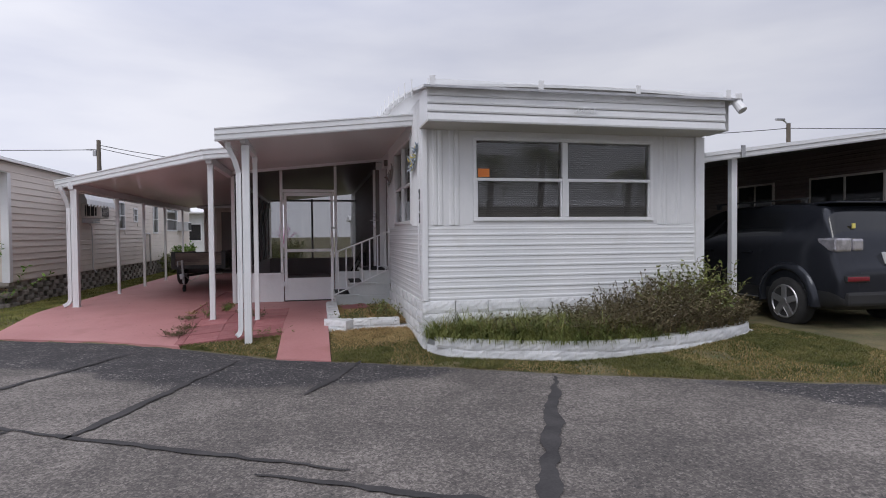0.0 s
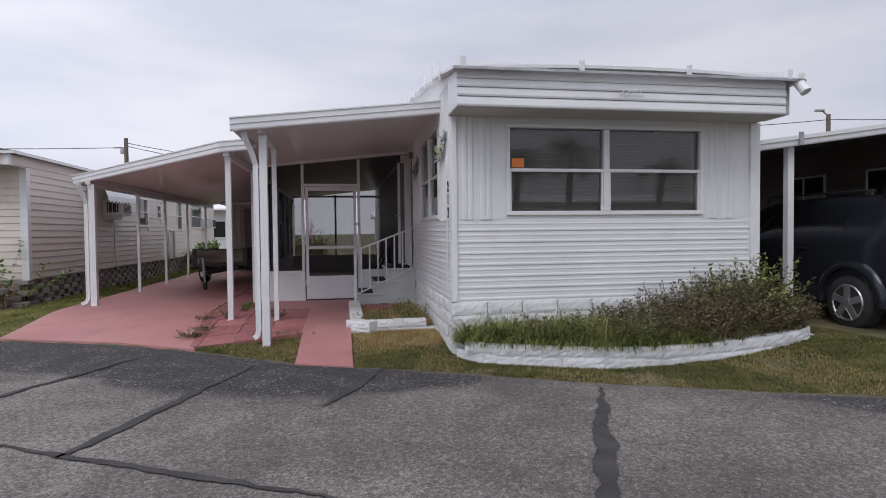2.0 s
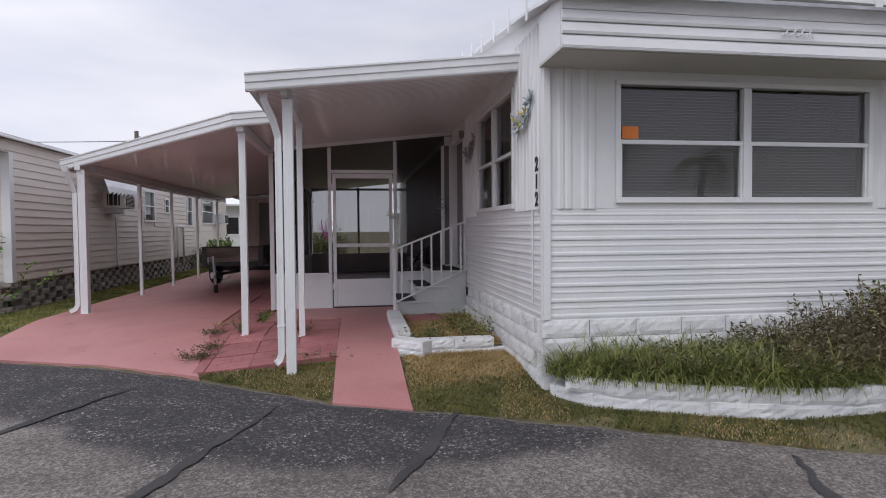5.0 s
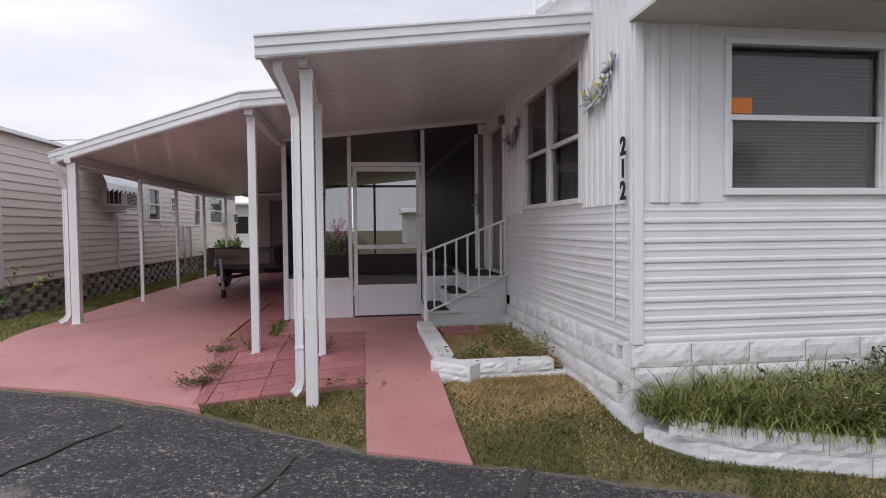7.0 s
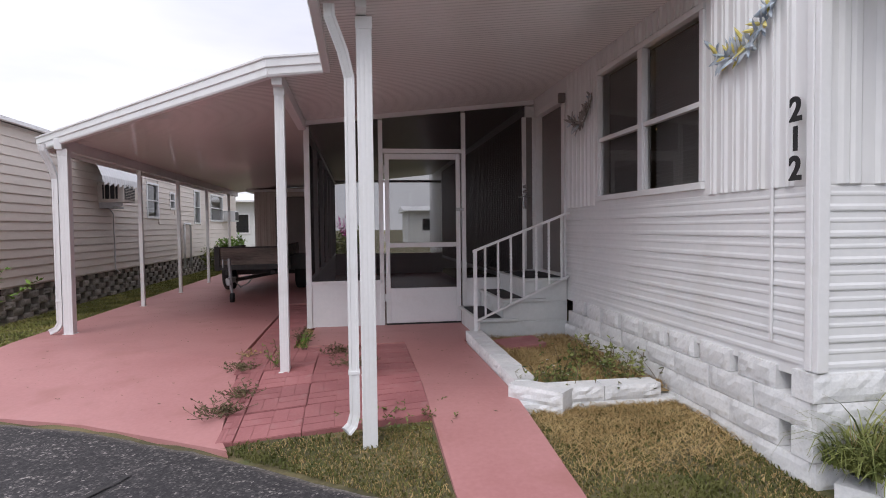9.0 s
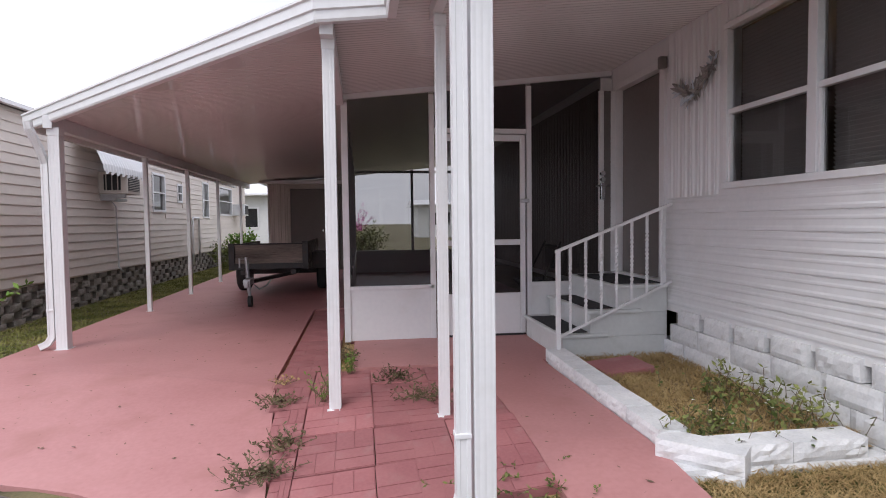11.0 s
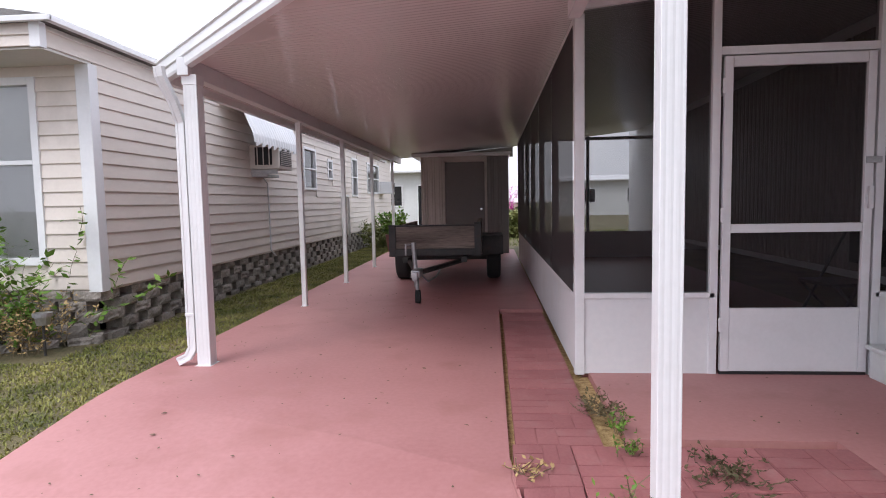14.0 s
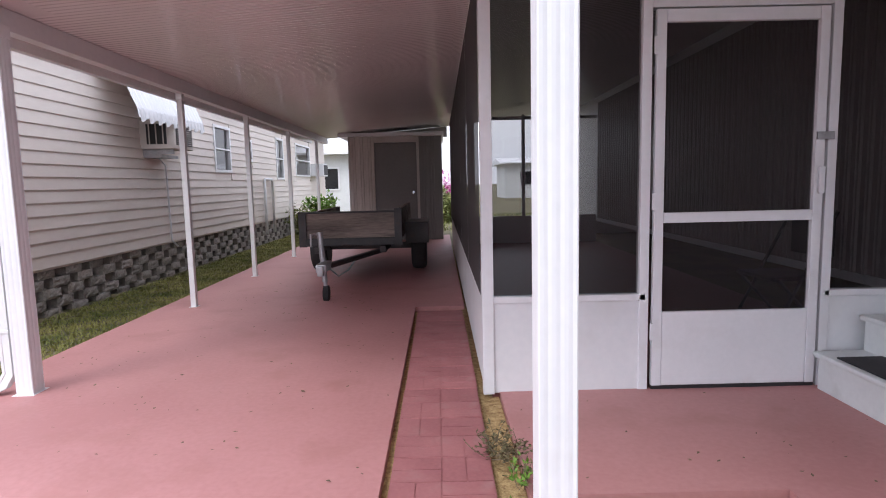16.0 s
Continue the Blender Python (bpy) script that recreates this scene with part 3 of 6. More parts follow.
COURSE = (1.485 - 0.61) / 7
for k in range(7):
    siding_course("siding_board", (1.015, HY0, 0), (4.53, HY0, 0), 0.61 + k * COURSE, COURSE, 0.011, WHITE, wf)
    siding_course("siding_board", (HX0, 9.52, 0), (HX0, 6.245, 0), 0.61 + k * COURSE, COURSE, 0.010, WHITE, ws)
boxes("wall_cable", [(0.955, 0.968, 6.48, 6.495, 0.70, 2.62)], TRIM, home, 0.002)


def slider_window(parent, plane, v, a, b, z0, z1, mid, bar, facing, blinds=True):
    """Two-part window with frame, sash bars, panes and drawn blinds. facing: -1 when it looks towards lower coordinates."""
    def at(u0, u1, d0, d1, w0, w1):
        o0, o1 = sorted((v + facing * d0, v + facing * d1))
        return (u0, u1, o0, o1, w0, w1) if plane == "y" else (o0, o1, u0, u1, w0, w1)
    f = 0.045
    fr = [at(a - 0.03, b + 0.03, -0.05, 0.022, z1 - 0.01, z1 + 0.03), at(a - 0.03, b + 0.03, -0.05, 0.03, z0 - 0.035, z0 + 0.01), at(a - 0.03, a + 0.01, -0.05, 0.02, z0 + 0.012, z1 - 0.012),
          at(b - 0.01, b + 0.03, -0.05, 0.02, z0 + 0.012, z1 - 0.012), at(mid - 0.035, mid + 0.035, -0.05, 0.018, z0 + 0.012, z1 - 0.012)]
    for u0, u1 in ((a + 0.01, mid - 0.035), (mid + 0.035, b - 0.01)):
        fr += [at(u0 + 0.001, u1 - 0.001, -0.035, 0.008, bar - 0.018, bar + 0.018), at(u0 + 0.001, u0 + 0.02, -0.035, 0.004, z0 + 0.013, bar - 0.02), at(u1 - 0.02, u1 - 0.001, -0.035, 0.004, z0 + 0.013, bar - 0.02)]
    holder = boxes("window", fr, TRIM, parent, 0.004)
    for u0, u1 in ((a + 0.01, mid - 0.035), (mid + 0.035, b - 0.01)):
        for w0, w1, dd in ((z0 + 0.012, bar - 0.018, -0.02), (bar + 0.018, z1 - 0.012, -0.03)):
            q = at(u0, u1, dd, dd, w0, w1)
            vs = [(q[0], q[2], q[4]), (q[1], q[3], q[4]), (q[1], q[3], q[5]), (q[0], q[2], q[5])]
            pane = raw("pane", vs, [(0, 1, 2, 3) if plane == "y" else (3, 2, 1, 0)], GLASS, holder)
            pane.visible_shadow = False
        if blinds:
            bm = bmesh.new()
            z = z0 + 0.03
            while z < z1 - 0.02:
                q = at(u0 + 0.01, u1 - 0.01, -0.085, -0.105, z, z + 0.003)
                put_box(bm, *q)
                cen = Vector(((q[0] + q[1]) / 2, (q[2] + q[3]) / 2, z))
                for vert in bm.verts[-8:]:
                    off = (vert.co.y - cen.y) if plane == "y" else (vert.co.x - cen.x)
                    vert.co.z += off * facing * 1.1
                z += 0.026
            tagged(finish(bm, "blind", BLIND, holder), kind="stuff")
    return holder


front_window = slider_window(wf, "y", HY0, *FWIN, 2.735, 2.03, -1)
side_window = slider_window(ws, "x", HX0, *SWIN, 7.915, 2.06, -1)
# house door, dark, and white storm door swung open against the lanai wall
boxes("door", [(1.03, 1.07, 9.60, 10.46, 0.80, 2.60)], DOOR_SHADE_GREY, home, 0.004)
boxes("door_frame", [(0.95, 1.03, 9.52, 9.60, 0.78, 2.66), (0.95, 1.03, 10.46, 10.54, 0.78, 2.66), (0.95, 1.03, 9.60, 10.46, 2.60, 2.66)], TRIM, home, 0.004)
sd = base("storm_door", 0.95, 10.50, 0.80, "white aluminium storm door standing open on the top step", "door")
boxes("leaf_stile", [(0.79, 0.835, 10.47, 10.51, 0.80, 2.60), (0.91, 0.95, 10.47, 10.51, 0.80, 2.60)], TRIM, sd, 0.004)
boxes("leaf_panel", [(0.835, 0.91, 10.482, 10.498, 0.80, 2.60)], DOOR_SHADE_GREY, sd, 0)
bm = bmesh.new()
for z in (1.72, 1.78):
    put_rod(bm, (0.812, 10.47, z), (0.812, 10.43, z), 0.024, sides=12)
put_rod(bm, (0.812, 10.44, 1.66), (0.73, 10.44, 1.655), 0.010)
put_rod(bm, (0.812, 10.44, 1.66), (0.88, 10.44, 1.66), 0.010)
put_box(bm, 0.79, 0.835, 10.435, 10.47, 1.52, 1.69, 0.004)
finish(bm, "lock", CHROME, sd)

# ---- long flat roof over porch, lanai and carport ----
def roof_top(x):
    return 2.91 - 0.105 * (0.98 - x) if x > -1.82 else 2.616 - 0.079 * (-1.82 - x)


canopy = base("carport_roof", -1.8, 13.5, 2.3, "white aluminium pan roof over porch, lanai and carport", "roof", kind="structure")


def front_y(x):
    return 6.90 if x > -1.40 else (8.40 if x > -1.82 else 8.40 + (-1.82 - x) * (2.65 / 2.93))


def pan_roof():
    """Upper skin plain, lower skin of pans with narrow ribs running across."""
    bm = bmesh.new()
    cols = [0.972, 0.2, -0.6, -1.3999, -1.4001, -1.8199, -1.8201, -2.4, -3.0, -3.6, -4.2, -4.75]
    yb = 20.3
    pitch = 0.051
    for x0, x1 in zip(cols, cols[1:]):
        if x0 - x1 < 0.01:
            continue
        ya, yc = front_y(x0 - 1e-4), front_y(x1 + 1e-4)
        bm.faces.new([bm.verts.new((x, y, roof_top(x) - 0.004)) for x, y in ((x0, ya), (x1, yc), (x1, yb), (x0, yb))])
        y = max(ya, yc) - (max(ya, yc) % pitch) + pitch if ya != yc else ya
        if ya != yc:
            bm.faces.new([bm.verts.new((x, yy, roof_top(x) - 0.078)) for x, yy in ((x0, ya), (x1, yc), (x1, y), (x0, y))])
        prof = []
        while y < yb:
            prof += [(y + pitch * q / 8, 0.0016 * math.cos(6.2832 * q / 8)) for q in range(8)]
            y += pitch
        la = [bm.verts.new((x0, min(q, yb), roof_top(x0) - 0.078 + h)) for q, h in prof]
        lb = [bm.verts.new((x1, min(q, yb), roof_top(x1) - 0.078 + h)) for q, h in prof]
        for i in range(len(prof) - 1):
            bm.faces.new((la[i], lb[i], lb[i + 1], la[i + 1]))
    return finish(bm, "pan_sheet", PAN, canopy, smooth=True)


pan_roof()


def fascia_run(a, b, za, zb):
    """Stepped gutter fascia along the edge from a to b, with its lip to the outside."""
    a, b = Vector((*a, za)), Vector((*b, zb))
    pr = [(-0.05, -0.14), (0.0, -0.14), (0.008, -0.125), (0.008, -0.075), (0.020, -0.068), (0.020, -0.012), (0.032, -0.004), (0.032, 0.010), (-0.05, 0.010)]
    return extrude_profile("gutter_fascia", pr, a, b, TRIM, canopy)


fascia_run((-1.425, 6.90), (0.975, 6.90), roof_top(-1.425), roof_top(0.975))
fascia_run((-1.40, 8.40), (-1.40, 6.90), roof_top(-1.40), roof_top(-1.40))
fascia_run((-1.83, 8.40), (-1.40, 8.40), roof_top(-1.815), roof_top(-1.40))
fascia_run((-4.76, 11.06), (-1.815, 8.395), roof_top(-4.76), roof_top(-1.821))
fascia_run((-4.75, 20.3), (-4.75, 11.05), roof_top(-4.75), roof_top(-4.75))
boxes("beam", [(-4.43, -4.35, 10.70, 20.25, 2.215, 2.335), (-1.80, -1.72, 8.45, 10.55, 2.43, 2.535), (-1.15, -1.09, 7.0, 8.42, 2.515, 2.605)], WHITE, canopy, 0.004)
# closing panel over the shed at the far end of the carport
vs = [(x, y, z) for y in (20.20, 20.24) for x, z in ((-3.95, 2.31), (-1.78, 2.31), (-1.78, roof_top(-1.78) - 0.085), (-3.95, roof_top(-3.95) - 0.085))]
raw("end_panel", vs, [(0, 1, 2, 3), (7, 6, 5, 4), (0, 4, 5, 1), (1, 5, 6, 2), (2, 6, 7, 3), (3, 7, 4, 0)], SHED_P, canopy)


def post(x, y, w, z0, z1, label):
    """Square aluminium post with shallow flutes on each face."""
    n, prof = 0, []
    h = w / 2
    for sx, sy, dx, dy in ((-1, -1, 1, 0), (1, -1, 0, 1), (1, 1, -1, 0), (-1, 1, 0, -1)):
        for k, dip in enumerate((0.0, 0, 0.014, 0, 0, 0.014, 0, 0, 0.014, 0)):
            t = -0.94 + k * 0.188 * 1.1
            px, py = (sx * h + dx * h * (1 + t), sy * h + dy * h * (1 + t))
            nx, ny = dy, -dx
            prof.append((px - nx * dip * w, py - ny * dip * w))
    bm = bmesh.new()
    loft(bm, [[(px, py, 0) for px, py in prof], [(px, py, z1 - z0) for px, py in prof]])
    put_box(bm, -h - 0.012, h + 0.012, -h - 0.02, h + 0.02, 0.0, 0.012, 0.002)
    put_box(bm, -h - 0.004, h + 0.004, -h - 0.004, h + 0.004, z1 - z0 - 0.07, z1 - z0, 0.003)
    ob = finish(bm, "roof_post", TRIM)
    ob.location = (x, y, z0)
    return tagged(ob, label, "post", "posts of the carport roof")


post(-1.105, 7.17, 0.088, lawn_z(-1.1, 7.17) - 0.02, 2.51, "white fluted aluminium post standing in the grass")
post(-1.105, 8.30, 0.062, slab_z(-1.1, 8.3) - 0.01, 2.51, "slim white aluminium post standing on red pavers")
post(-1.757, 8.58, 0.074, slab_z(-1.77, 8.58) - 0.01, 2.44, "white fluted aluminium post standing on red pavers")
post(-4.36, 10.78, 0.10, slab_z(-4.3, 10.8) - 0.01, 2.225, "white fluted aluminium post at the driveway edge")
for y in (13.15, 15.05, 17.1, 19.3):
    post(-4.40, y, 0.052, 0.16, 2.225, "slim white aluminium post at the driveway edge")


def downspout(x, y, zt, zb, kick, back):
    """Ribbed rectangular downpipe: an elbow in from the gutter, a straight drop and a kicked-out foot."""
    pts = [(x - back, y - 0.14, zt), (x - back, y - 0.13, zt - 0.06), (x - back * 0.35, y - 0.05, zt - 0.22), (x, y, zt - 0.36), (x, y, zt - 0.42), (x, y, zb + 0.16), (x, y, zb + 0.12), (x - kick * 0.35, y - 0.01, zb + 0.06), (x - kick, y - 0.03, zb + 0.03)]
    bm = bmesh.new()
    rings = []
    vp = [Vector(p) for p in pts]
    for i, p in enumerate(vp):
        d = (vp[min(i + 1, len(vp) - 1)] - vp[max(i - 1, 0)]).normalized()
        u = Vector((0, 1, 0)).cross(d).normalized()
        w = d.cross(u).normalized()
        ring = []
        for k, (cu, cw) in enumerate(((-1, -1), (-0.5, -1), (-0.4, -0.86), (0.4, -0.86), (0.5, -1), (1, -1), (1, 1), (-1, 1))):
            ring.append(p + u * cu * 0.030 + w * cw * 0.027)
        rings.append(ring)
    loft(bm, rings, cap=False)
    put_box(bm, x - 0.034, x + 0.034, y - 0.031, y + 0.031, zb + 0.36, zb + 0.38, 0.003)
    ob = finish(bm, "downspout", TRIM)
    return tagged(ob, "white painted aluminium downpipe beside a roof post", "downpipe", "downpipes of the carport")


downspout(-1.192, 7.16, 2.53, 0.10, 0.05, 0.10)
downspout(-4.45, 10.76, 2.26, 0.17, 0.10, 0.06)

# ---- screened lanai ----
LY, LX, LB = 10.60, -1.74, 18.5
lan = base("screen_lanai", -0.4, 14.0, 0.17, "white framed screen room with dark mesh panels", "screen room", kind="structure")


def lan_top(x):
    return roof_top(x) - 0.09


boxes("kick_panel", [(LX, -0.86, LY, LY + 0.035, 0.165, 0.665), (0.085, 0.98, LY, LY + 0.035, 0.165, 0.665), (LX, LX + 0.035, LY + 0.037, LB, 0.16, 0.665), (LX + 0.04, 0.98, LB - 0.03, LB, 0.165, 0.62)], WHITE, lan, 0.003)
fr = [(LX - 0.01, -0.87, LY - 0.012, LY + 0.05, 0.665, 0.70), (0.095, 0.98, LY - 0.012, LY + 0.05, 0.665, 0.70),
      (LX - 0.012, LX + 0.05, LY - 0.014, LY + 0.05, 0.16, 2.47), (-0.905, -0.855, LY - 0.012, LY + 0.05, 0.165, 2.56), (0.075, 0.125, LY - 0.012, LY + 0.05, 0.165, 2.66),
      (-0.855, 0.075, LY - 0.010, LY + 0.05, 2.185, 2.235), (0.86, 0.975, LY - 0.012, LY + 0.05, 0.165, 2.75),
      (LX - 0.012, LX + 0.05, LY + 0.052, LB, 0.665, 0.70), (LX - 0.012, LX + 0.05, LY + 0.052, LB, 2.40, 2.47)]
for y in (12.0, 13.35, 14.7, 16.0, 17.3, 18.45):
    fr.append((LX - 0.010, LX + 0.045, y - 0.02, y + 0.02, 0.701, 2.40))
fr += [(LX + 0.05, 0.97, LB - 0.045, LB + 0.01, 0.62, 0.68), (-0.42, -0.36, LB - 0.045, LB + 0.01, 0.681, 2.55), (LX + 0.05, 0.97, LB - 0.045, LB + 0.01, 2.46, 2.52)]
boxes("frame", fr, TRIM, lan, 0.004)
# top rails follow the slope of the roof
for x0, x1 in ((LX, -0.905), (-0.905, 0.10), (0.10, 0.97)):
    extrude_profile("top_rail", [(-0.05, -0.05), (0.012, -0.05), (0.012, 0.0), (-0.05, 0.0)], (x0, LY, lan_top(x0) + 0.01), (x1, LY, lan_top(x1) + 0.01), TRIM, lan)
vs = [(LX + 0.05, LY + 0.02, 0.70), (-0.905, LY + 0.02, 0.70), (-0.905, LY + 0.02, lan_top(-0.905) - 0.03), (LX + 0.05, LY + 0.02, lan_top(LX) - 0.03)]
raw("screen", vs, [(0, 1, 2, 3)], SCREEN, lan)
raw("screen", [(0.125, LY + 0.02, 0.70), (0.86, LY + 0.02, 0.70), (0.86, LY + 0.02, lan_top(0.86) - 0.03), (0.125, LY + 0.02, lan_top(0.125) - 0.03)], [(0, 1, 2, 3)], SCREEN, lan)
raw("screen", [(-0.855, LY + 0.02, 2.235), (0.075, LY + 0.02, 2.235), (0.075, LY + 0.02, lan_top(0.075) - 0.03), (-0.855, LY + 0.02, lan_top(-0.855) - 0.03)], [(0, 1, 2, 3)], SCREEN, lan)
ys = [LY + 0.05, 12.0, 13.35, 14.7, 16.0, 17.3, 18.45]
for a, b in zip(ys, ys[1:]):
    raw("screen", [(LX - 0.015, a + 0.004, 0.70), (LX - 0.015, b - 0.004, 0.70), (LX - 0.015, b - 0.004, 2.42), (LX - 0.015, a + 0.004, 2.42)], [(0, 1, 2, 3)], SCREEN_SIDE, lan)
raw("pane", [(LX + 0.06, LB - 0.02, 0.68), (0.96, LB - 0.02, 0.68), (0.96, LB - 0.02, 2.47), (LX + 0.06, LB - 0.02, 2.47)], [(0, 1, 2, 3)], GLASS, lan).visible_shadow = False
# screen door
door = base("screen_door", -0.39, LY, 0.17, "closed white aluminium screen door with dark mesh", "door")
D0, D1 = -0.845, 0.065
boxes("frame", [(D0 + 0.01, D0 + 0.06, LY - 0.02, LY + 0.015, 0.19, 2.175), (D1 - 0.06, D1 - 0.01, LY - 0.02, LY + 0.015, 0.19, 2.175), (D0 + 0.061, D1 - 0.061, LY - 0.019, LY + 0.014, 2.11, 2.175), (D0 + 0.061, D1 - 0.061, LY - 0.019, LY + 0.014, 1.08, 1.135)], TRIM, door, 0.004)
boxes("panel", [(D0 + 0.061, D1 - 0.061, LY - 0.016, LY + 0.012, 0.19, 0.60)], TRIM, door, 0.006)
for z0, z1 in ((0.60, 1.08), (1.135, 2.11)):
    raw("screen", [(D0 + 0.06, LY + 0.004, z0), (D1 - 0.06, LY + 0.004, z0), (D1 - 0.06, LY + 0.004, z1), (D0 + 0.06, LY + 0.004, z1)], [(0, 1, 2, 3)], SCREEN, door)
boxes("latch", [(D1 - 0.06, D1 + 0.03, LY - 0.034, LY - 0.021, 1.50, 1.54)], STEEL, door, 0.003)
boxes("handle", [(D1 - 0.05, D1 - 0.02, LY - 0.05, LY - 0.035, 1.22, 1.36), (D1 - 0.045, D1 - 0.025, LY - 0.036, LY - 0.02, 1.23, 1.25), (D1 - 0.045, D1 - 0.025, LY - 0.036, LY - 0.02, 1.33, 1.35)], TRIM, door, 0.004)
boxes("hinge", [(D0 - 0.005, D0 + 0.012, LY - 0.03, LY - 0.019, z, z + 0.09) for z in (0.45, 1.15, 1.95)], TRIM, door, 0.002)
boxes("sweep", [(D0 + 0.01, D1 - 0.01, LY - 0.015, LY + 0.01, 0.168, 0.189)], PLASTIC_BLACK, door, 0)

# ---- steps and hand rail ----
steps = base("porch_steps", 0.5, 10.0, 0.17, "pale painted wooden steps with black rubber mats", "steps")
for x0, x1, z0, z1 in ((0.05, 0.97, 0.16, 0.345), (0.29, 0.97, 0.345, 0.54), (0.52, 0.97, 0.54, 0.745)):
    boxes("riser_box", [(x0, x1, 9.49, 10.54, z0 + 0.001, z1)], TREAD, steps, 0.004)
for x0, x1, z in ((0.02, 0.44, 0.345), (0.26, 0.74, 0.54), (0.49, 0.965, 0.745)):
    t = boxes("tread", [(x0, x1, 9.455, 10.55, z, z + 0.032)], TREAD, steps, 0.013)
for x0, x1, z in ((0.05, 0.285, 0.3775), (0.30, 0.51, 0.5725), (0.53, 0.93, 0.7775)):
    boxes("mat", [(x0, x1, 9.53, 10.40, z, z + 0.008)], MAT, steps, 0.002)

rail = base("stair_railing", 0.48, 9.43, 0.2, "white wrought-iron stair railing with twisted balusters", "railing")
RY = 9.425
boxes("newel", [(-0.025, 0.010, RY - 0.017, RY + 0.017, 0.16, 1.075)], TRIM, rail, 0.004)
extrude_profile("top_rail", [(-0.018, -0.012), (0.018, -0.012), (0.018, 0.012), (-0.018, 0.012)], (-0.03, RY, 1.065), (0.972, RY, 1.445), TRIM, rail)
extrude_profile("bottom_rail", [(-0.014, -0.01), (0.014, -0.01), (0.014, 0.01), (-0.014, 0.01)], (0.0, RY, 0.37), (0.972, RY, 0.80), TRIM, rail)
for k in range(7):
    x = 0.095 + k * 0.132
    za, zb = 0.37 + 0.4424 * x, 1.075 + 0.379 * x
    bm = bmesh.new()
    rings = []
    n = 22
    for i in range(n + 1):
        t = i / n
        ang = 6.2832 * 2.6 * min(1, max(0, (t - 0.2) / 0.6))
        rr = 0.0105 if 0.2 < t < 0.8 else 0.0088
        rings.append([(x + rr * 1.414 * math.cos(ang + 0.785 + q * 1.5708), RY + rr * 1.414 * math.sin(ang + 0.785 + q * 1.5708), za + (zb - za) * t) for q in range(4)])
    loft(bm, rings)
    finish(bm, "baluster", TRIM, rail)

# ---- split-face blocks: skirt of the home, planters ----
def rock_mesh(name, length, height, depth, seed, mat, amp=0.012):
    bm = bmesh.new()
    nx, nz = 9, 4
    g = []
    for j in range(nz + 1):
        row = []
        for i in range(nx + 1):
            u, w = i / nx, j / nz
            edge = 0.0 if i in (0, nx) or j in (0, nz) else 1.0
            d = edge * (0.008 + 0.7 * amp * noise.noise((i * 0.9 + seed * 7.1, j * 1.3, seed)) + 0.5 * amp * noise.noise((i * 2.3, j * 2.9 + seed * 3.3, seed))) + 0.003 * noise.noise((i + seed, j, 9))
            row.append(bm.verts.new((u * length - length / 2 + 0.002 * noise.noise((j, seed, i)), -d, w * height + 0.002 * noise.noise((i, seed, j)))))
        g.append(row)
    for j in range(nz):
        for i in range(nx):
            bm.faces.new((g[j][i], g[j][i + 1], g[j + 1][i + 1], g[j + 1][i]))
    rim = g[0] + [g[j][nx] for j in range(1, nz + 1)] + g[nz][::-1][1:] + [g[j][0] for j in range(nz - 1, 0, -1)]
    back = [bm.verts.new((v.co.x, depth, v.co.z)) for v in rim]
    for i in range(len(rim)):
        k = (i + 1) % len(rim)
        bm.faces.new((rim[k], rim[i], back[i], back[k]))
    bm.faces.new(back)
    bmesh.ops.recalc_face_normals(bm, faces=bm.faces)
    me = bpy.data.meshes.new(name)
    bm.to_mesh(me)
    bm.free()
    me.materials.append(mat)
    return me


def lay(meshes, parent, m, name="block"):
    ob = new(name, random.choice(meshes))
    ob.matrix_basis = m
    return under(ob, parent)


skirt = base("block_skirt", 2.8, 6.2, 0.05, "white painted split-face block skirt under the home", "wall", kind="structure")
# dark core paints the shade seen in the joints between blocks
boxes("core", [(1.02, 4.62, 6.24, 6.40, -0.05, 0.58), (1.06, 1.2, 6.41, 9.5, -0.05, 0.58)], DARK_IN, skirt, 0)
SK = [rock_mesh("skirt_block", 0.392, 0.138, 0.14, s, BLOCK, 0.009) for s in range(6)]
SK_SHORT = [rock_mesh("skirt_block_short", 0.30, 0.125, 0.14, 20 + s, BLOCK) for s in range(4)]
for c in range(4):
    z = 0.03 + c * 0.142
    x = 1.16 + (0.2 if c % 2 else 0)
    if c % 2:
        lay(SK, skirt, pose(1.14, 6.175, z))
        x = 1.54
    while x < 4.6:
        lay(SK, skirt, pose(x, 6.175 + random.uniform(-0.004, 0.004), z, 0, 0, random.uniform(-0.5, 0.5)))
        x += 0.40
    y = 6.40 + (0.2 if c % 2 else 0)
    while y < 9.42:
        if c == 3:
            lay(SK_SHORT, skirt, pose(0.955 + random.uniform(-0.005, 0.01), y, z, 0, random.uniform(-1, 1), -90))
            y += 0.365
        else:
            lay(SK, skirt, pose(0.95 + random.uniform(-0.005, 0.005), y, z, 0, 0, -90 + random.uniform(-0.6, 0.6)))
            y += 0.40

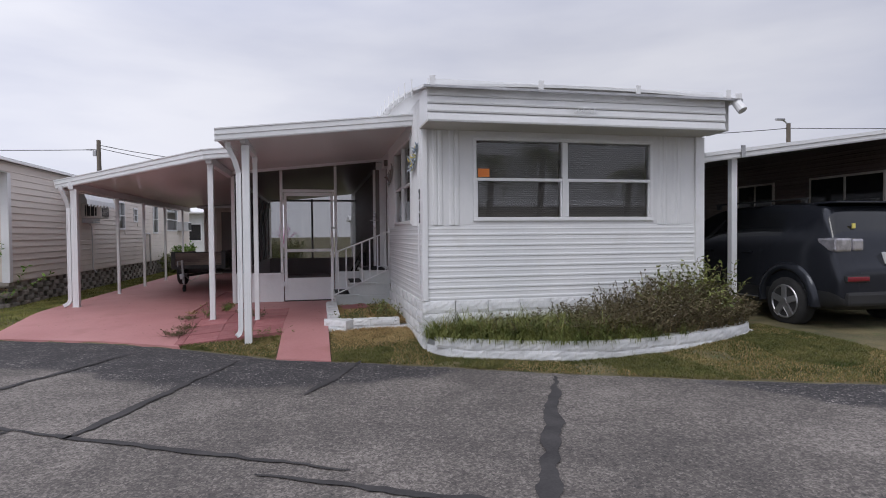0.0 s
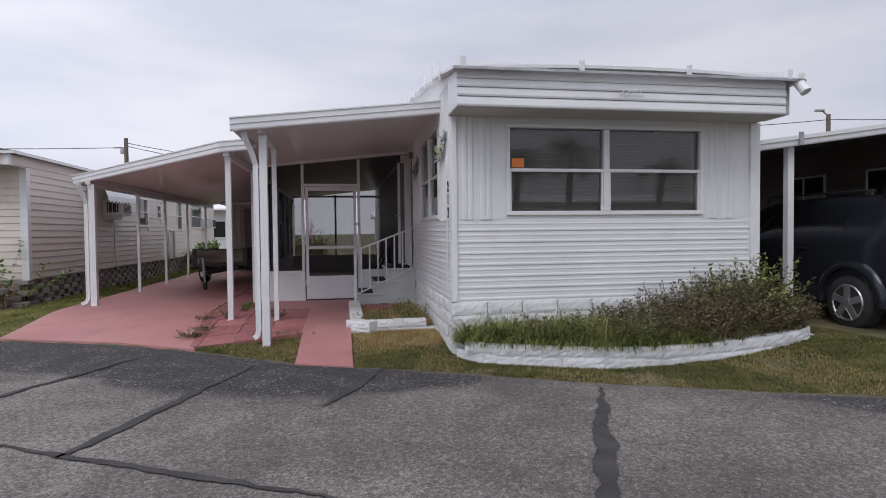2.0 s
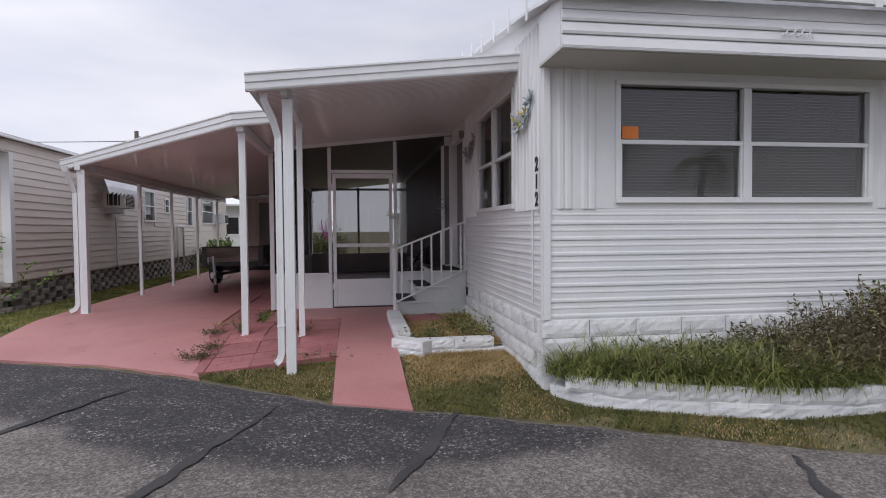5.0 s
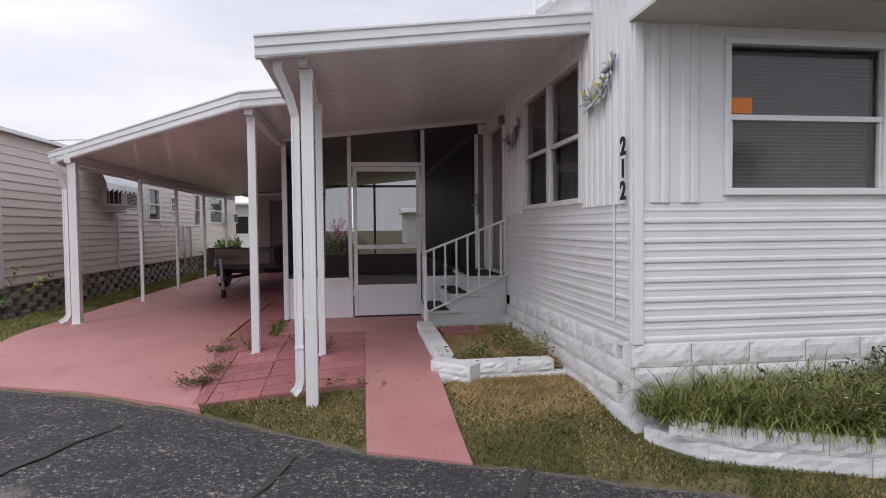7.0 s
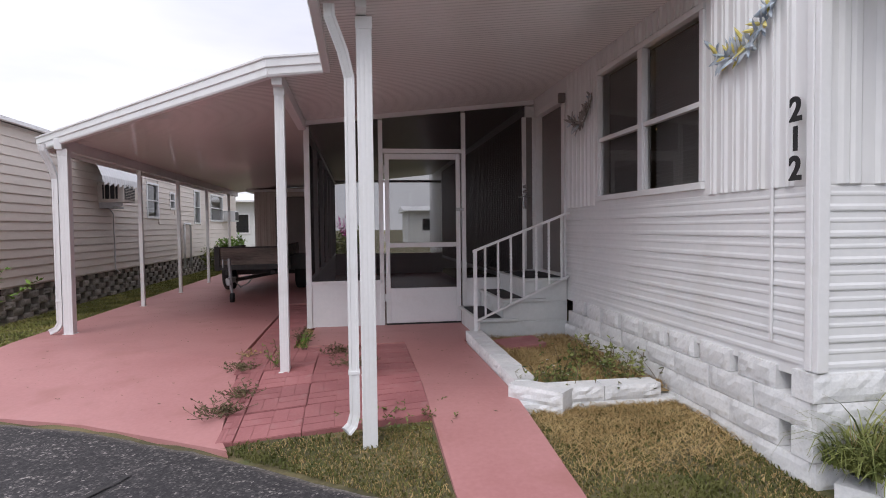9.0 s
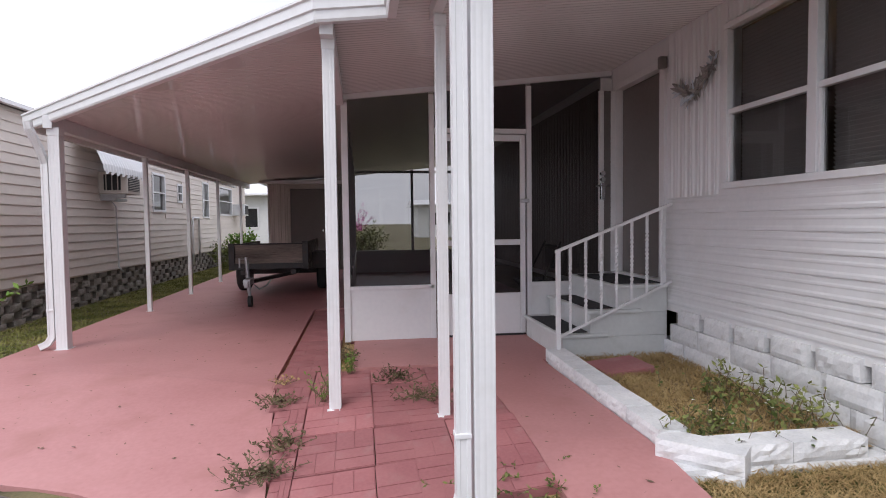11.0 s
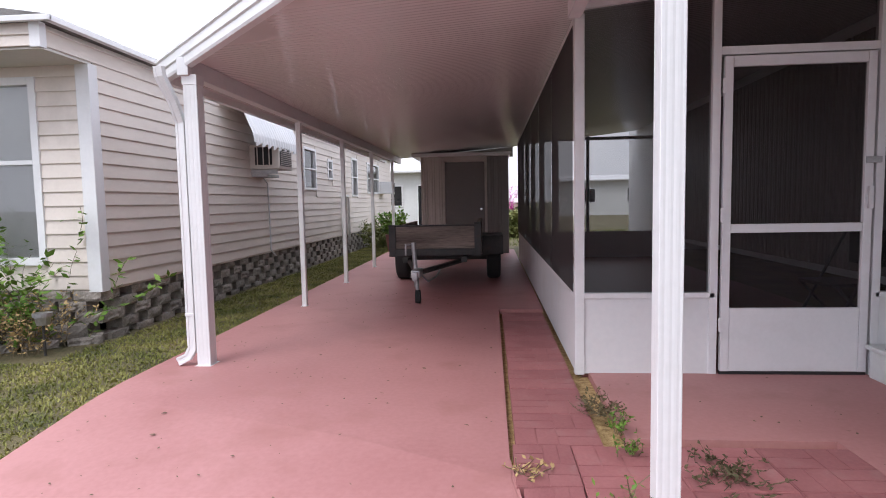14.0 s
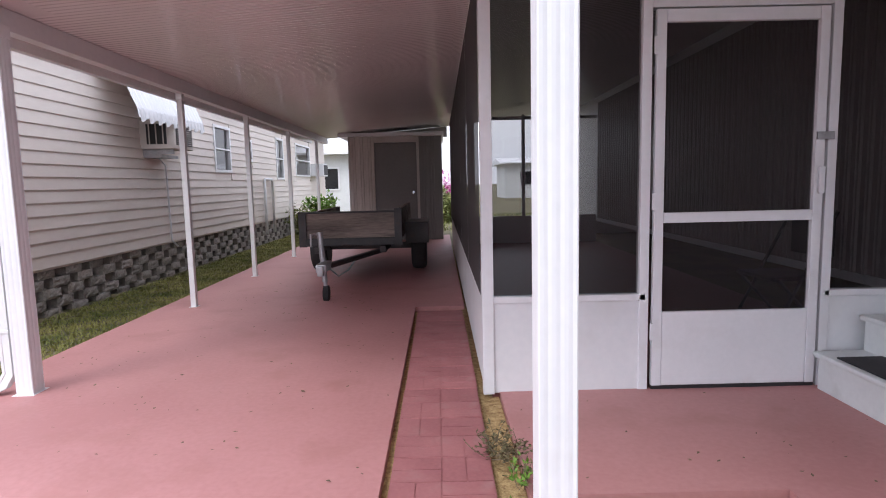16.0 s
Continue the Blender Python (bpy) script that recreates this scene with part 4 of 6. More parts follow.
SB = [rock_mesh("planter_block", 0.396, 0.098, 0.16, 40 + s, BLOCK, 0.014) for s in range(6)]
small_bed = base("small_planter", 0.45, 8.4, 0.1, "low white block planter with straw and weeds", "planter")
for c in range(2):
    z = 0.05 + c * 0.10
    x = 0.08 + 0.16 * c
    while x < 0.95:
        lay(SB, small_bed, pose(min(x, 0.76), 7.37, z, random.uniform(-1, 1), 0, random.uniform(-1, 1)))
        x += 0.40
    y = 7.60 + 0.2 * c
    while y < 9.5:
        lay(SB, small_bed, pose(-0.105, min(y, 9.26), z + 0.012 * (y - 7.4), 0, 0, -90 + random.uniform(-1, 1)))
        y += 0.40
    lay(SB, small_bed, pose(-0.03, 7.40, z, 0, 0, -45))


def soil_patch(name, pts, z, parent, mat=SOIL):
    cx, cy = sum(p[0] for p in pts) / len(pts), sum(p[1] for p in pts) / len(pts)
    vs, fs, rings, n = [], [], 7, len(pts)
    for r in range(rings):
        k = 1 - r / rings
        for x, y in pts:
            px, py = cx + (x - cx) * k, cy + (y - cy) * k
            vs.append((px, py, z + 0.03 * noise.noise((px * 3, py * 3, 1)) * (r > 0) + 0.02 * r / rings))
    vs.append((cx, cy, z + 0.02))
    for r in range(rings - 1):
        for i in range(n):
            fs.append((r * n + i, r * n + (i + 1) % n, (r + 1) * n + (i + 1) % n, (r + 1) * n + i))
    for i in range(n):
        fs.append(((rings - 1) * n + i, (rings - 1) * n + (i + 1) % n, len(vs) - 1))
    return raw(name, vs, fs, mat, parent, True)


soil_patch("soil", [(-0.02, 7.45), (0.5, 7.45), (0.95, 7.45), (0.95, 8.4), (0.95, 9.44), (0.5, 9.44), (-0.02, 9.44), (-0.02, 8.4)], 0.165, small_bed, STRAW_SOIL)
stone = boxes("paving_stone", [(-0.20, 0.20, -0.16, 0.16, 0, 0.05)], PAVER, None, 0.01)
stone.matrix_basis = pose(0.33, 9.02, 0.185, 3, -3, 8)
tagged(stone, "loose dark red paving stone lying in the planter", "stone")

big_bed = base("front_planter", 3.0, 5.6, 0.05, "low curved white block planter overgrown with grass and weeds", "planter")
CURVE = [(0.97, 6.12), (1.03, 5.86), (1.35, 5.64), (1.75, 5.47), (2.3, 5.26), (2.85, 5.18), (3.4, 5.22), (3.95, 5.35), (4.5, 5.53), (4.95, 5.75), (5.25, 6.05), (5.35, 6.4)]


def along(pts, s):
    for (x0, y0), (x1, y1) in zip(pts, pts[1:]):
        d = math.hypot(x1 - x0, y1 - y0)
        if s <= d:
            return x0 + (x1 - x0) * s / d, y0 + (y1 - y0) * s / d, math.degrees(math.atan2(y1 - y0, x1 - x0))
        s -= d
    return None


BB = [rock_mesh("curb_block", 0.397, 0.113, 0.16, 60 + s, BLOCK, 0.012) for s in range(6)]
for c in range(2):
    s = 0.2 * c + 0.05
    while along(CURVE, s + 0.2):
        x0, y0, a0 = along(CURVE, s)
        x1, y1, a1 = along(CURVE, min(s + 0.4, s + 0.4) if along(CURVE, s + 0.4) else s + 0.2)
        ang = math.degrees(math.atan2(y1 - y0, x1 - x0))
        lay(BB, big_bed, pose((x0 + x1) / 2, (y0 + y1) / 2, 0.005 + 0.113 * c, random.uniform(-2, 2), 0, ang + random.uniform(-1, 1)))
        s += 0.40
soil_patch("soil", [(x, y + 0.08) for x, y in CURVE] + [(4.7, 6.2), (3.5, 6.2), (2.2, 6.2), (1.05, 6.2)], 0.19, big_bed)

# ---- pavers with scored brick pattern ----
def paver_mesh(name, turn):
    bm = bmesh.new()
    put_box(bm, -0.2025, 0.2025, -0.2025, 0.2025, -0.06, -0.0065)
    for i in range(2):
        for j in range(2):
            for k in range(2):
                cx, cy = -0.1 + i * 0.2, -0.1 + j * 0.2
                if (i + j + turn) % 2:
                    put_box(bm, cx - 0.097, cx + 0.097, cy - 0.097 + k * 0.1, cy - 0.003 + k * 0.1, -0.007, -0.003)
                else:
                    put_box(bm, cx - 0.097 + k * 0.1, cx - 0.003 + k * 0.1, cy - 0.097, cy + 0.097, -0.007, -0.003)
    me = bpy.data.meshes.new(name)
    bm.to_mesh(me)
    bm.free()
    me.materials.append(PAVER)
    return me


PV = [paver_mesh("paver_a", 0), paver_mesh("paver_b", 1)]
paving = base("paver_patio", -1.4, 8.5, 0.15, "dark red painted concrete pavers with brick scoring", "paving", kind="structure")
y = 7.60
while y < 12.8:
    row = [(-0.915, 1.0), (-1.323, 1.0), (-1.731, 1.0), ((-1.939 + brick_left(y)) / 2, (-1.94 - brick_left(y)) / 0.4)] if y < 9.4 else [(-1.985, 1.0)]
    for px, wide in row:
        slope = math.degrees(math.atan2(slab_z(px, y + 0.1) - slab_z(px, y - 0.1), 0.2))
        cross = -math.degrees(math.atan2(slab_z(px + 0.1, y) - slab_z(px - 0.1, y), 0.2))
        m = pose(px + random.uniform(-0.002, 0.002), y, slab_z(px, y) + 0.006 + random.uniform(-0.002, 0.003), slope + random.uniform(-0.3, 0.3), cross + random.uniform(-0.3, 0.3), random.uniform(-0.4, 0.4))
        lay(PV, paving, m @ Matrix.Diagonal((wide, 1, 1, 1)), "paver")
    y += 0.408

# ---- tar-filled cracks in the road ----
def crack(pts, w):
    vs, fs = [], []
    p = [Vector((*q, 0)) for q in pts]
    n = 70
    for i in range(n + 1):
        t = i / n * (len(p) - 1)
        k = min(int(t), len(p) - 2)
        c = p[k].lerp(p[k + 1], t - k)
        d = (p[k + 1] - p[k]).normalized()
        s = Vector((d.y, -d.x, 0))
        c = c + s * (0.035 * noise.noise((c.x * 3, c.y * 3, 2)) + 0.02 * noise.noise((c.x * 11, c.y * 11, 6)))
        ww = w * (0.8 + 0.5 * noise.noise((c.x * 6, c.y * 6, 8))) * min(1, 0.25 + 3 * min(i, n - i) / n)
        vs += [c + s * ww / 2 + Vector((0, 0, 0.009)), c - s * ww / 2 + Vector((0, 0, 0.009))]
    for i in range(n):
        fs.append((2 * i, 2 * i + 1, 2 * i + 3, 2 * i + 2))
    ob = raw("tar_seam", vs, fs, TAR, road)
    return ob


crack([(0.3, 0.2), (0.9, 2.33), (1.35, 3.3), (1.97, 4.72)], 0.15)
crack([(-1.95, 3.9), (-1.79, 4.35), (-1.12, 6.23)], 0.10)
crack([(-2.4, 4.2), (-1.6, 3.75), (-0.07, 2.93)], 0.07)
crack([(-0.62, 2.98), (0.42, 2.44), (1.1, 2.1)], 0.07)
crack([(-0.37, 4.64), (0.21, 5.88)], 0.10)
crack([(-4.0, 4.4), (-3.09, 5.52), (-2.38, 7.03)], 0.09)
crack([(-3.3, 2.4), (-2.4, 4.2), (-3.9, 5.2)], 0.05)

# ---- beige neighbour ----
nb = base("neighbour_home", -7.7, 19.0, 0.1, "beige vinyl-sided mobile home on grey block skirt", "house")
NX, NY, NE = -5.86, 11.80, 27.5
NWINS = [(17.75, 18.5, 1.60, 2.43), (19.4, 19.75, 1.85, 2.3), (21.6, 22.2, 1.5, 2.5), (23.5, 25.2, 1.6, 2.5)]
nws = wall_boxes("wall_side", ("x", NX), NY + 0.1, NE, 0.55, 2.80, -0.1, NWINS, BEIGE, nb)
nwf = wall_boxes("wall_front", ("y", NY), -9.6, NX, 0.55, 2.80, 0.1, [(-7.35, -6.40, 0.85, 2.46)], BEIGE, nb)
boxes("wall_hidden", [(-9.6, -9.5, NY + 0.1, NE, 0.1, 2.8), (-9.5, NX - 0.1, NE - 0.1, NE, 0.1, 2.8)], BEIGE, nb, 0)


def vinyl(a, b, z0, h, parent):
    pr = [(0, z0 + 0.010), (0.017, z0), (0.021, z0 + 0.004), (0.020, z0 + 0.014), (0.005, z0 + h + 0.006), (0, z0 + h + 0.006)]
    extrude_profile("siding_board", pr, a, b, BEIGE, parent)


H = 0.128
for k in range(18):
    z = 0.57 + k * H
    cuts = [NY + 0.06 if z < 2.55 else NY - 0.50]
    for y0, y1, w0, w1 in NWINS:
        if z + H > w0 - 0.02 and z < w1 + 0.02:
            cuts += [y0 - 0.03, y1 + 0.03]
    cuts.append(NE)
    for a, b in zip(cuts[::2], cuts[1::2]):
        vinyl((NX, a, 0), (NX, b, 0), z, min(H, 2.79 - z), nws)
    if z < 2.5:
        for a, b in (((-9.6, -7.4), (-6.35, NX - 0.06)) if 0.75 < z + H and z < 2.46 else ((-9.6, NX - 0.06),)):
            vinyl((a, NY, 0), (b, NY, 0), z, H, nwf)
boxes("corner_trim", [(NX - 0.10, NX + 0.03, NY - 0.03, NY + 0.09, 0.55, 2.60)], TRIM, nb, 0.006)
boxes("bay_soffit", [(-9.6, NX + 0.02, NY - 0.55, NY, 2.59, 2.61)], SOFFIT, nb, 0.002)
for k in range(2):
    vinyl((-9.6, NY - 0.55, 0), (NX - 0.04, NY - 0.55, 0), 2.61 + k * 0.09, 0.09, nb)
boxes("bay_fascia_core", [(-9.6, NX, NY - 0.548, NY - 0.002, 2.612, 2.79)], BEIGE, nb, 0)
boxes("bay_trim", [(NX - 0.06, NX + 0.03, NY - 0.575, NY - 0.50, 2.60, 2.80)], TRIM, nb, 0.004)
extrude_profile("roof", [(0.14, 2.80), (0.14, 2.84), (-1.9, 3.16), (-4.0, 2.86), (-4.0, 2.80)], (NX, NY - 0.60, 0), (NX, NE + 0.2, 0), SHINGLE, nb)
boxes("drip_edge", [(NX + 0.10, NX + 0.16, NY - 0.62, NE + 0.2, 2.785, 2.83), (-9.7, NX + 0.16, NY - 0.64, NY - 0.60, 2.785, 2.83)], TRIM, nb, 0.004)
for y0, y1, z0, z1 in NWINS:
    h = boxes("window", [(NX - 0.06, NX + 0.03, y0 - 0.03, y0 + 0.03, z0, z1), (NX - 0.06, NX + 0.03, y1 - 0.03, y1 + 0.03, z0, z1), (NX - 0.06, NX + 0.03, y0 + 0.03, y1 - 0.03, z0, z0 + 0.05), (NX - 0.06, NX + 0.03, y0 + 0.03, y1 - 0.03, z1 - 0.05, z1), (NX - 0.06, NX + 0.025, y0 + 0.03, y1 - 0.03, (z0 + z1) / 2 - 0.015, (z0 + z1) / 2 + 0.015)], TRIM, nb, 0.003)
    raw("pane", [(NX - 0.02, y0, z0), (NX - 0.02, y1, z0), (NX - 0.02, y1, z1), (NX - 0.02, y0, z1)], [(0, 1, 2, 3)], GLASS, h)
    boxes("shade", [(NX - 0.085, NX - 0.08, y0, y1, z0, z1)], BLIND, h, 0)
h = boxes("window", [(-7.40, -7.33, NY - 0.03, NY + 0.06, 0.80, 2.50), (-6.42, -6.35, NY - 0.03, NY + 0.06, 0.80, 2.50), (-7.33, -6.42, NY - 0.03, NY + 0.06, 0.80, 0.87), (-7.33, -6.42, NY - 0.03, NY + 0.06, 2.43, 2.50), (-7.33, -6.42, NY - 0.02, NY + 0.06, 1.72, 1.76)], TRIM, nb, 0.004)
raw("pane", [(-7.33, NY + 0.02, 0.87), (-6.42, NY + 0.02, 0.87), (-6.42, NY + 0.02, 2.43), (-7.33, NY + 0.02, 2.43)], [(0, 1, 2, 3)], GLASS, h)
boxes("shade", [(-7.33, -6.42, NY + 0.035, NY + 0.04, 0.87, 2.43)], FAR_WALL, h, 0)
# open-work skirt
nsk = base("neighbour_block_skirt", NX, 19, 0.1, "grey split-face blocks laid with open gaps", "wall", kind="structure")
# added black sheet stands in for the darkness under the home
boxes("gap_shade_sheet", [(NX - 0.4, NX - 0.36, NY + 0.1, NE, -0.02, 0.56)], PLASTIC_BLACK, nsk, 0)
GB = [rock_mesh("grey_block", 0.27, 0.098, 0.17, 80 + s, GREY_BLOCK, 0.02) for s in range(6)]
for c in range(5):
    y = NY + 0.17 + (0.21 if c % 2 else 0)
    while y < NE:
        if y < 22.5:
            lay(GB, nsk, pose(NX + 0.03 - 0.01 * c + random.uniform(-0.012, 0.012), y + random.uniform(-0.015, 0.015), 0.06 + c * 0.101, 0, random.uniform(-1, 1), 90 + random.uniform(-2, 2)))
        else:
            lay(GB, nsk, pose(NX + 0.03, y, 0.06 + c * 0.101, 0, 0, 90))
        y += 0.42
for c in range(5):
    x = NX - 0.13 - (0.15 if c % 2 else 0)
    while x > -8.6:
        lay(GB, nsk, pose(x, NY - 0.02, 0.06 + c * 0.101, 0, 0, random.uniform(-1, 1)))
        x -= 0.305
boxes("footing", [(NX - 0.1, NX + 0.10, NY, NE, 0.0, 0.085)], CONCRETE, nsk, 0.01)
nbed = base("neighbour_planter", -6.6, 11.0, 0.1, "low grey block border of a weedy flower bed", "planter")
for c in range(2):
    for k in range(5):
        lay(GB, nbed, pose(-5.92 - k * 0.29 - 0.1 * c, 11.62 - k * 0.16 - 0.05 * c, 0.07 + c * 0.10, 0, 0, 29))
# window air conditioner with awning
ac = base("window_air_conditioner", -5.6, 15.5, 1.75, "beige window air conditioner under a white awning", "air conditioner")
AY, AZ = 15.22, 1.85
boxes("casing", [(NX + 0.01, -5.40, AY, AY + 0.58, AZ, AZ + 0.36)], SHED_P, ac, 0.012)
boxes("side_louvre", [(NX + 0.10, -5.50, AY - 0.006, AY + 0.004, AZ + 0.06, AZ + 0.32), (-5.402, -5.392, AY + 0.05, AY + 0.53, AZ + 0.05, AZ + 0.32)], CAR_TRIM, ac, 0.002)
bm = bmesh.new()
for k in range(9):
    put_box(bm, -5.39, -5.384, AY + 0.06, AY + 0.52, AZ + 0.06 + k * 0.029, AZ + 0.068 + k * 0.029)
for k in range(3):
    put_box(bm, NX + 0.13 + k * 0.09, NX + 0.145 + k * 0.09, AY - 0.012, AY - 0.006, AZ + 0.06, AZ + 0.32)
tagged(finish(bm, "grille_fin", SHED_P, ac), kind="stuff")
boxes("bracket", [(NX + 0.01, -5.45, AY + 0.05, AY + 0.09, AZ - 0.07, AZ - 0.002), (NX + 0.01, -5.6, AY + 0.05, AY + 0.53, AZ - 0.11, AZ - 0.07)], STEEL, ac, 0.004)
vs, fs = [], []
n = 108
for i in range(n + 1):
    y = 14.32 + i * (1.88 / n)
    wv = 0.014 * math.sin(i * 6.2832 / 6)
    lip = 0.022 * math.cos(i * 6.2832 / 12)
    for x, z in ((NX + 0.03, 2.68), (-5.54, 2.60), (-5.40, 2.26), (-5.385, 2.13 + lip)):
        vs.append((x + wv * 0.7, y, z + wv * 0.7))
for i in range(n):
    for j in range(3):
        q = i * 4 + j
        fs.append((q, q + 1, q + 5, q + 4))
raw("awning", vs, fs, WHITE, ac)
tagged(tube("conduit_pipe", [(NX + 0.05, 15.60, 1.76), (NX + 0.05, 15.80, 1.66), (NX + 0.04, 15.85, 1.0), (NX + 0.04, 15.85, 0.6), (NX + 0.10, 15.9, 0.5)], 0.014, TRIM), "thin white pipe running down beige siding", "pipe")
tagged(tube("standpipe", [(NX + 0.06, 20.4, 0.3), (NX + 0.06, 20.4, 1.45), (NX + 0.06, 20.45, 1.5), (NX + 0.06, 20.95, 1.5), (NX + 0.06, 21.0, 1.45), (NX + 0.06, 21.0, 0.3)], 0.03, TRIM), "white plastic pipe loop beside beige siding", "pipe")
ac2 = base("small_air_conditioner", -5.6, 25.4, 1.7, "white window air conditioner on beige siding", "air conditioner")
boxes("casing", [(NX, -5.45, 25.3, 25.95, 1.62, 2.0)], WHITE, ac2, 0.012)
boxes("grille", [(-5.455, -5.44, 25.36, 25.9, 1.66, 1.96)], CAR_TRIM, ac2, 0.003)

# ---- shed at the end of the carport ----
shed = base("utility_shed", -2.85, 20.5, 0.17, "off-white metal utility shed with a grey door", "shed")
SY = 19.6
wall_boxes("wall_front", ("y", SY), -3.82, -1.90, 0.16, 2.30, 0.06, [(-3.29, -2.42, 0.16, 2.18)], SHED_P, shed)
boxes("wall_side", [(-3.82, -3.76, SY + 0.061, 22.0, 0.1, 2.30), (-1.96, -1.90, SY + 0.061, 22.0, 0.1, 2.30), (-3.76, -1.96, 21.95, 22.0, 0.1, 2.30)], SHED_P, shed, 0)
boxes("roof", [(-4.0, -1.86, SY - 0.15, 22.1, 2.30, 2.37)], TRIM, shed, 0.006)
boxes("door", [(-3.285, -2.425, SY + 0.02, SY + 0.05, 0.17, 2.175)], DOOR_SHADE_GREY, shed, 0.004)
boxes("door_frame", [(-3.33, -3.29, SY - 0.015, SY + 0.03, 0.165, 2.22), (-2.42, -2.38, SY - 0.015, SY + 0.03, 0.165, 2.22), (-3.29, -2.42, SY - 0.015, SY + 0.03, 2.18, 2.22)], SHED_P, shed, 0.003)
ribbed("panel", (-3.82, SY), (-3.34, SY), 0.17, 2.29, 0.16, 0.012, shed, SHED_P)
# right panel is shaded shed wall; its shade is given by the grey
ribbed("panel", (-2.37, SY), (-1.91, SY), 0.17, 2.29, 0.16, 0.012, shed, DOOR_SHADE_GREY)
rods("knob", [((-2.50, SY + 0.02, 1.15), (-2.50, SY - 0.05, 1.15), 0.025)], CHROME, shed, 10)

# ---- utility trailer ----
tr = base("utility_trailer", -3.0, 15.4, 0.17, "old utility trailer with weathered wooden sides on steel frame", "trailer")
boxes("front_board", [(-3.56, -2.50, 14.40, 14.44, 0.70, 0.995)], OLD_WOOD, tr, 0.006)
boxes("side_board", [(-3.62, -3.57, 14.40, 16.9, 0.66, 0.99), (-2.49, -2.44, 14.40, 16.9, 0.66, 1.03)], OLD_WOOD, tr, 0.006)
boxes("floor_board", [(-3.57, -2.49, 14.44, 16.88, 0.64, 0.68)], OLD_WOOD, tr, 0.004)
boxes("corner_post", [(-3.64, -3.55, 14.375, 14.40, 0.60, 1.02), (-2.51, -2.42, 14.375, 14.40, 0.60, 1.04), (-3.55, -2.51, 14.37, 14.398, 0.61, 0.70), (-3.64, -2.42, 14.36, 14.45, 0.995, 1.015)], BLACK_METAL, tr, 0.004)
boxes("chassis", [(-3.45, -3.38, 14.3, 16.9, 0.53, 0.60), (-2.68, -2.61, 14.3, 16.9, 0.53, 0.60), (-3.45, -2.61, 14.9, 14.97, 0.53, 0.60), (-3.6, -2.3, 15.55, 15.62, 0.44, 0.52)], BLACK_METAL, tr, 0.004)
rods("drawbar", [((-3.40, 14.5, 0.54), (-3.13, 13.30, 0.52), 0.032), ((-2.66, 14.5, 0.54), (-3.10, 13.30, 0.52), 0.032)], BLACK_METAL, tr, 8)
boxes("coupler", [(-3.17, -3.07, 13.02, 13.36, 0.49, 0.57), (-3.15, -3.09, 12.98, 13.06, 0.46, 0.56)], STEEL, tr, 0.015)
rods("jack", [((-3.14, 13.30, 0.36), (-3.17, 13.30, 0.86), 0.028), ((-3.13, 13.30, 0.24), (-3.14, 13.30, 0.40), 0.020), ((-3.17, 13.30, 0.84), (-3.25, 13.25, 0.84), 0.010), ((-3.25, 13.25, 0.85), (-3.25, 13.25, 0.72), 0.012)], STEEL, tr, 10)
rods("jack_wheel", [((-3.155, 13.30, 0.245), (-3.105, 13.30, 0.245), 0.078)], RUBBER, tr, 20)
tube("safety_chain", [(-3.10, 13.32, 0.50), (-3.02, 13.4, 0.40), (-2.95, 13.6, 0.43), (-2.9, 13.9, 0.52)], 0.010, STEEL, tr, 6)
for x0, x1 in ((-3.70, -3.50), (-2.36, -2.16)):
    bm = bmesh.new()
    rings = []
    for u, r in ((0, 0.20), (0.0, 0.26), (0.02, 0.295), (0.05, 0.305), (0.15, 0.305), (0.18, 0.295), (0.2, 0.26), (0.2, 0.20)):
        rings.append([(x0 + u, 15.45 + r * math.cos(k * 0.2618), 0.475 + r * math.sin(k * 0.2618)) for k in range(24)])
    loft(bm, rings)
    finish(bm, "tyre", RUBBER, tr, True)
    rods("rim", [((x0 - 0.004, 15.45, 0.475), (x1 + 0.004, 15.45, 0.475), 0.17)], BLACK_METAL, tr, 20)
boxes("mudguard", [(-2.42, -2.12, 15.05, 15.85, 0.80, 0.83), (-2.42, -2.12, 15.02, 15.05, 0.56, 0.83)], BLACK_METAL, tr, 0.01)
boxes("mudguard", [(-3.72, -3.63, 15.05, 15.85, 0.80, 0.83)], BLACK_METAL, tr, 0.01)

# ---- neighbouring carport and car on the far side ----
rc = base("neighbour_carport", 7.2, 10.0, 2.4, "white edged flat carport roof on slim posts", "carport", kind="structure")


def rc_z(x):
    return 2.46 + 0.134 * (x - 5.0)


vs = [(x, y, rc_z(x) + dz) for dz in (0, -0.06) for x, y in ((4.98, 6.62), (10.2, 6.62), (10.2, 17.0), (4.98, 17.0))]
raw("roof_sheet", vs, [(0, 1, 2, 3), (7, 6, 5, 4)], SHINGLE, rc)
pr = [(-0.05, -0.12), (0.0, -0.12), (0.01, -0.1), (0.01, -0.05), (0.03, -0.04), (0.03, 0.01), (-0.05, 0.01)]
extrude_profile("fascia", pr, (4.98, 6.62, rc_z(4.98)), (10.2, 6.62, rc_z(10.2)), WHITE, rc)
extrude_profile("fascia", pr, (4.98, 17.0, rc_z(4.98)), (4.98, 6.62, rc_z(4.98)), WHITE, rc)
for y in (6.80, 9.6, 12.4, 15.2):
    boxes("post", [(5.53, 5.62, y - 0.045, y + 0.045, 0.02, rc_z(5.57) - 0.06)], TRIM, rc, 0.008)
boxes("strap", [(5.545, 5.605, 6.575, 6.60, rc_z(5.57) - 0.12, rc_z(5.57) + 0.05)], STEEL, rc, 0.004)
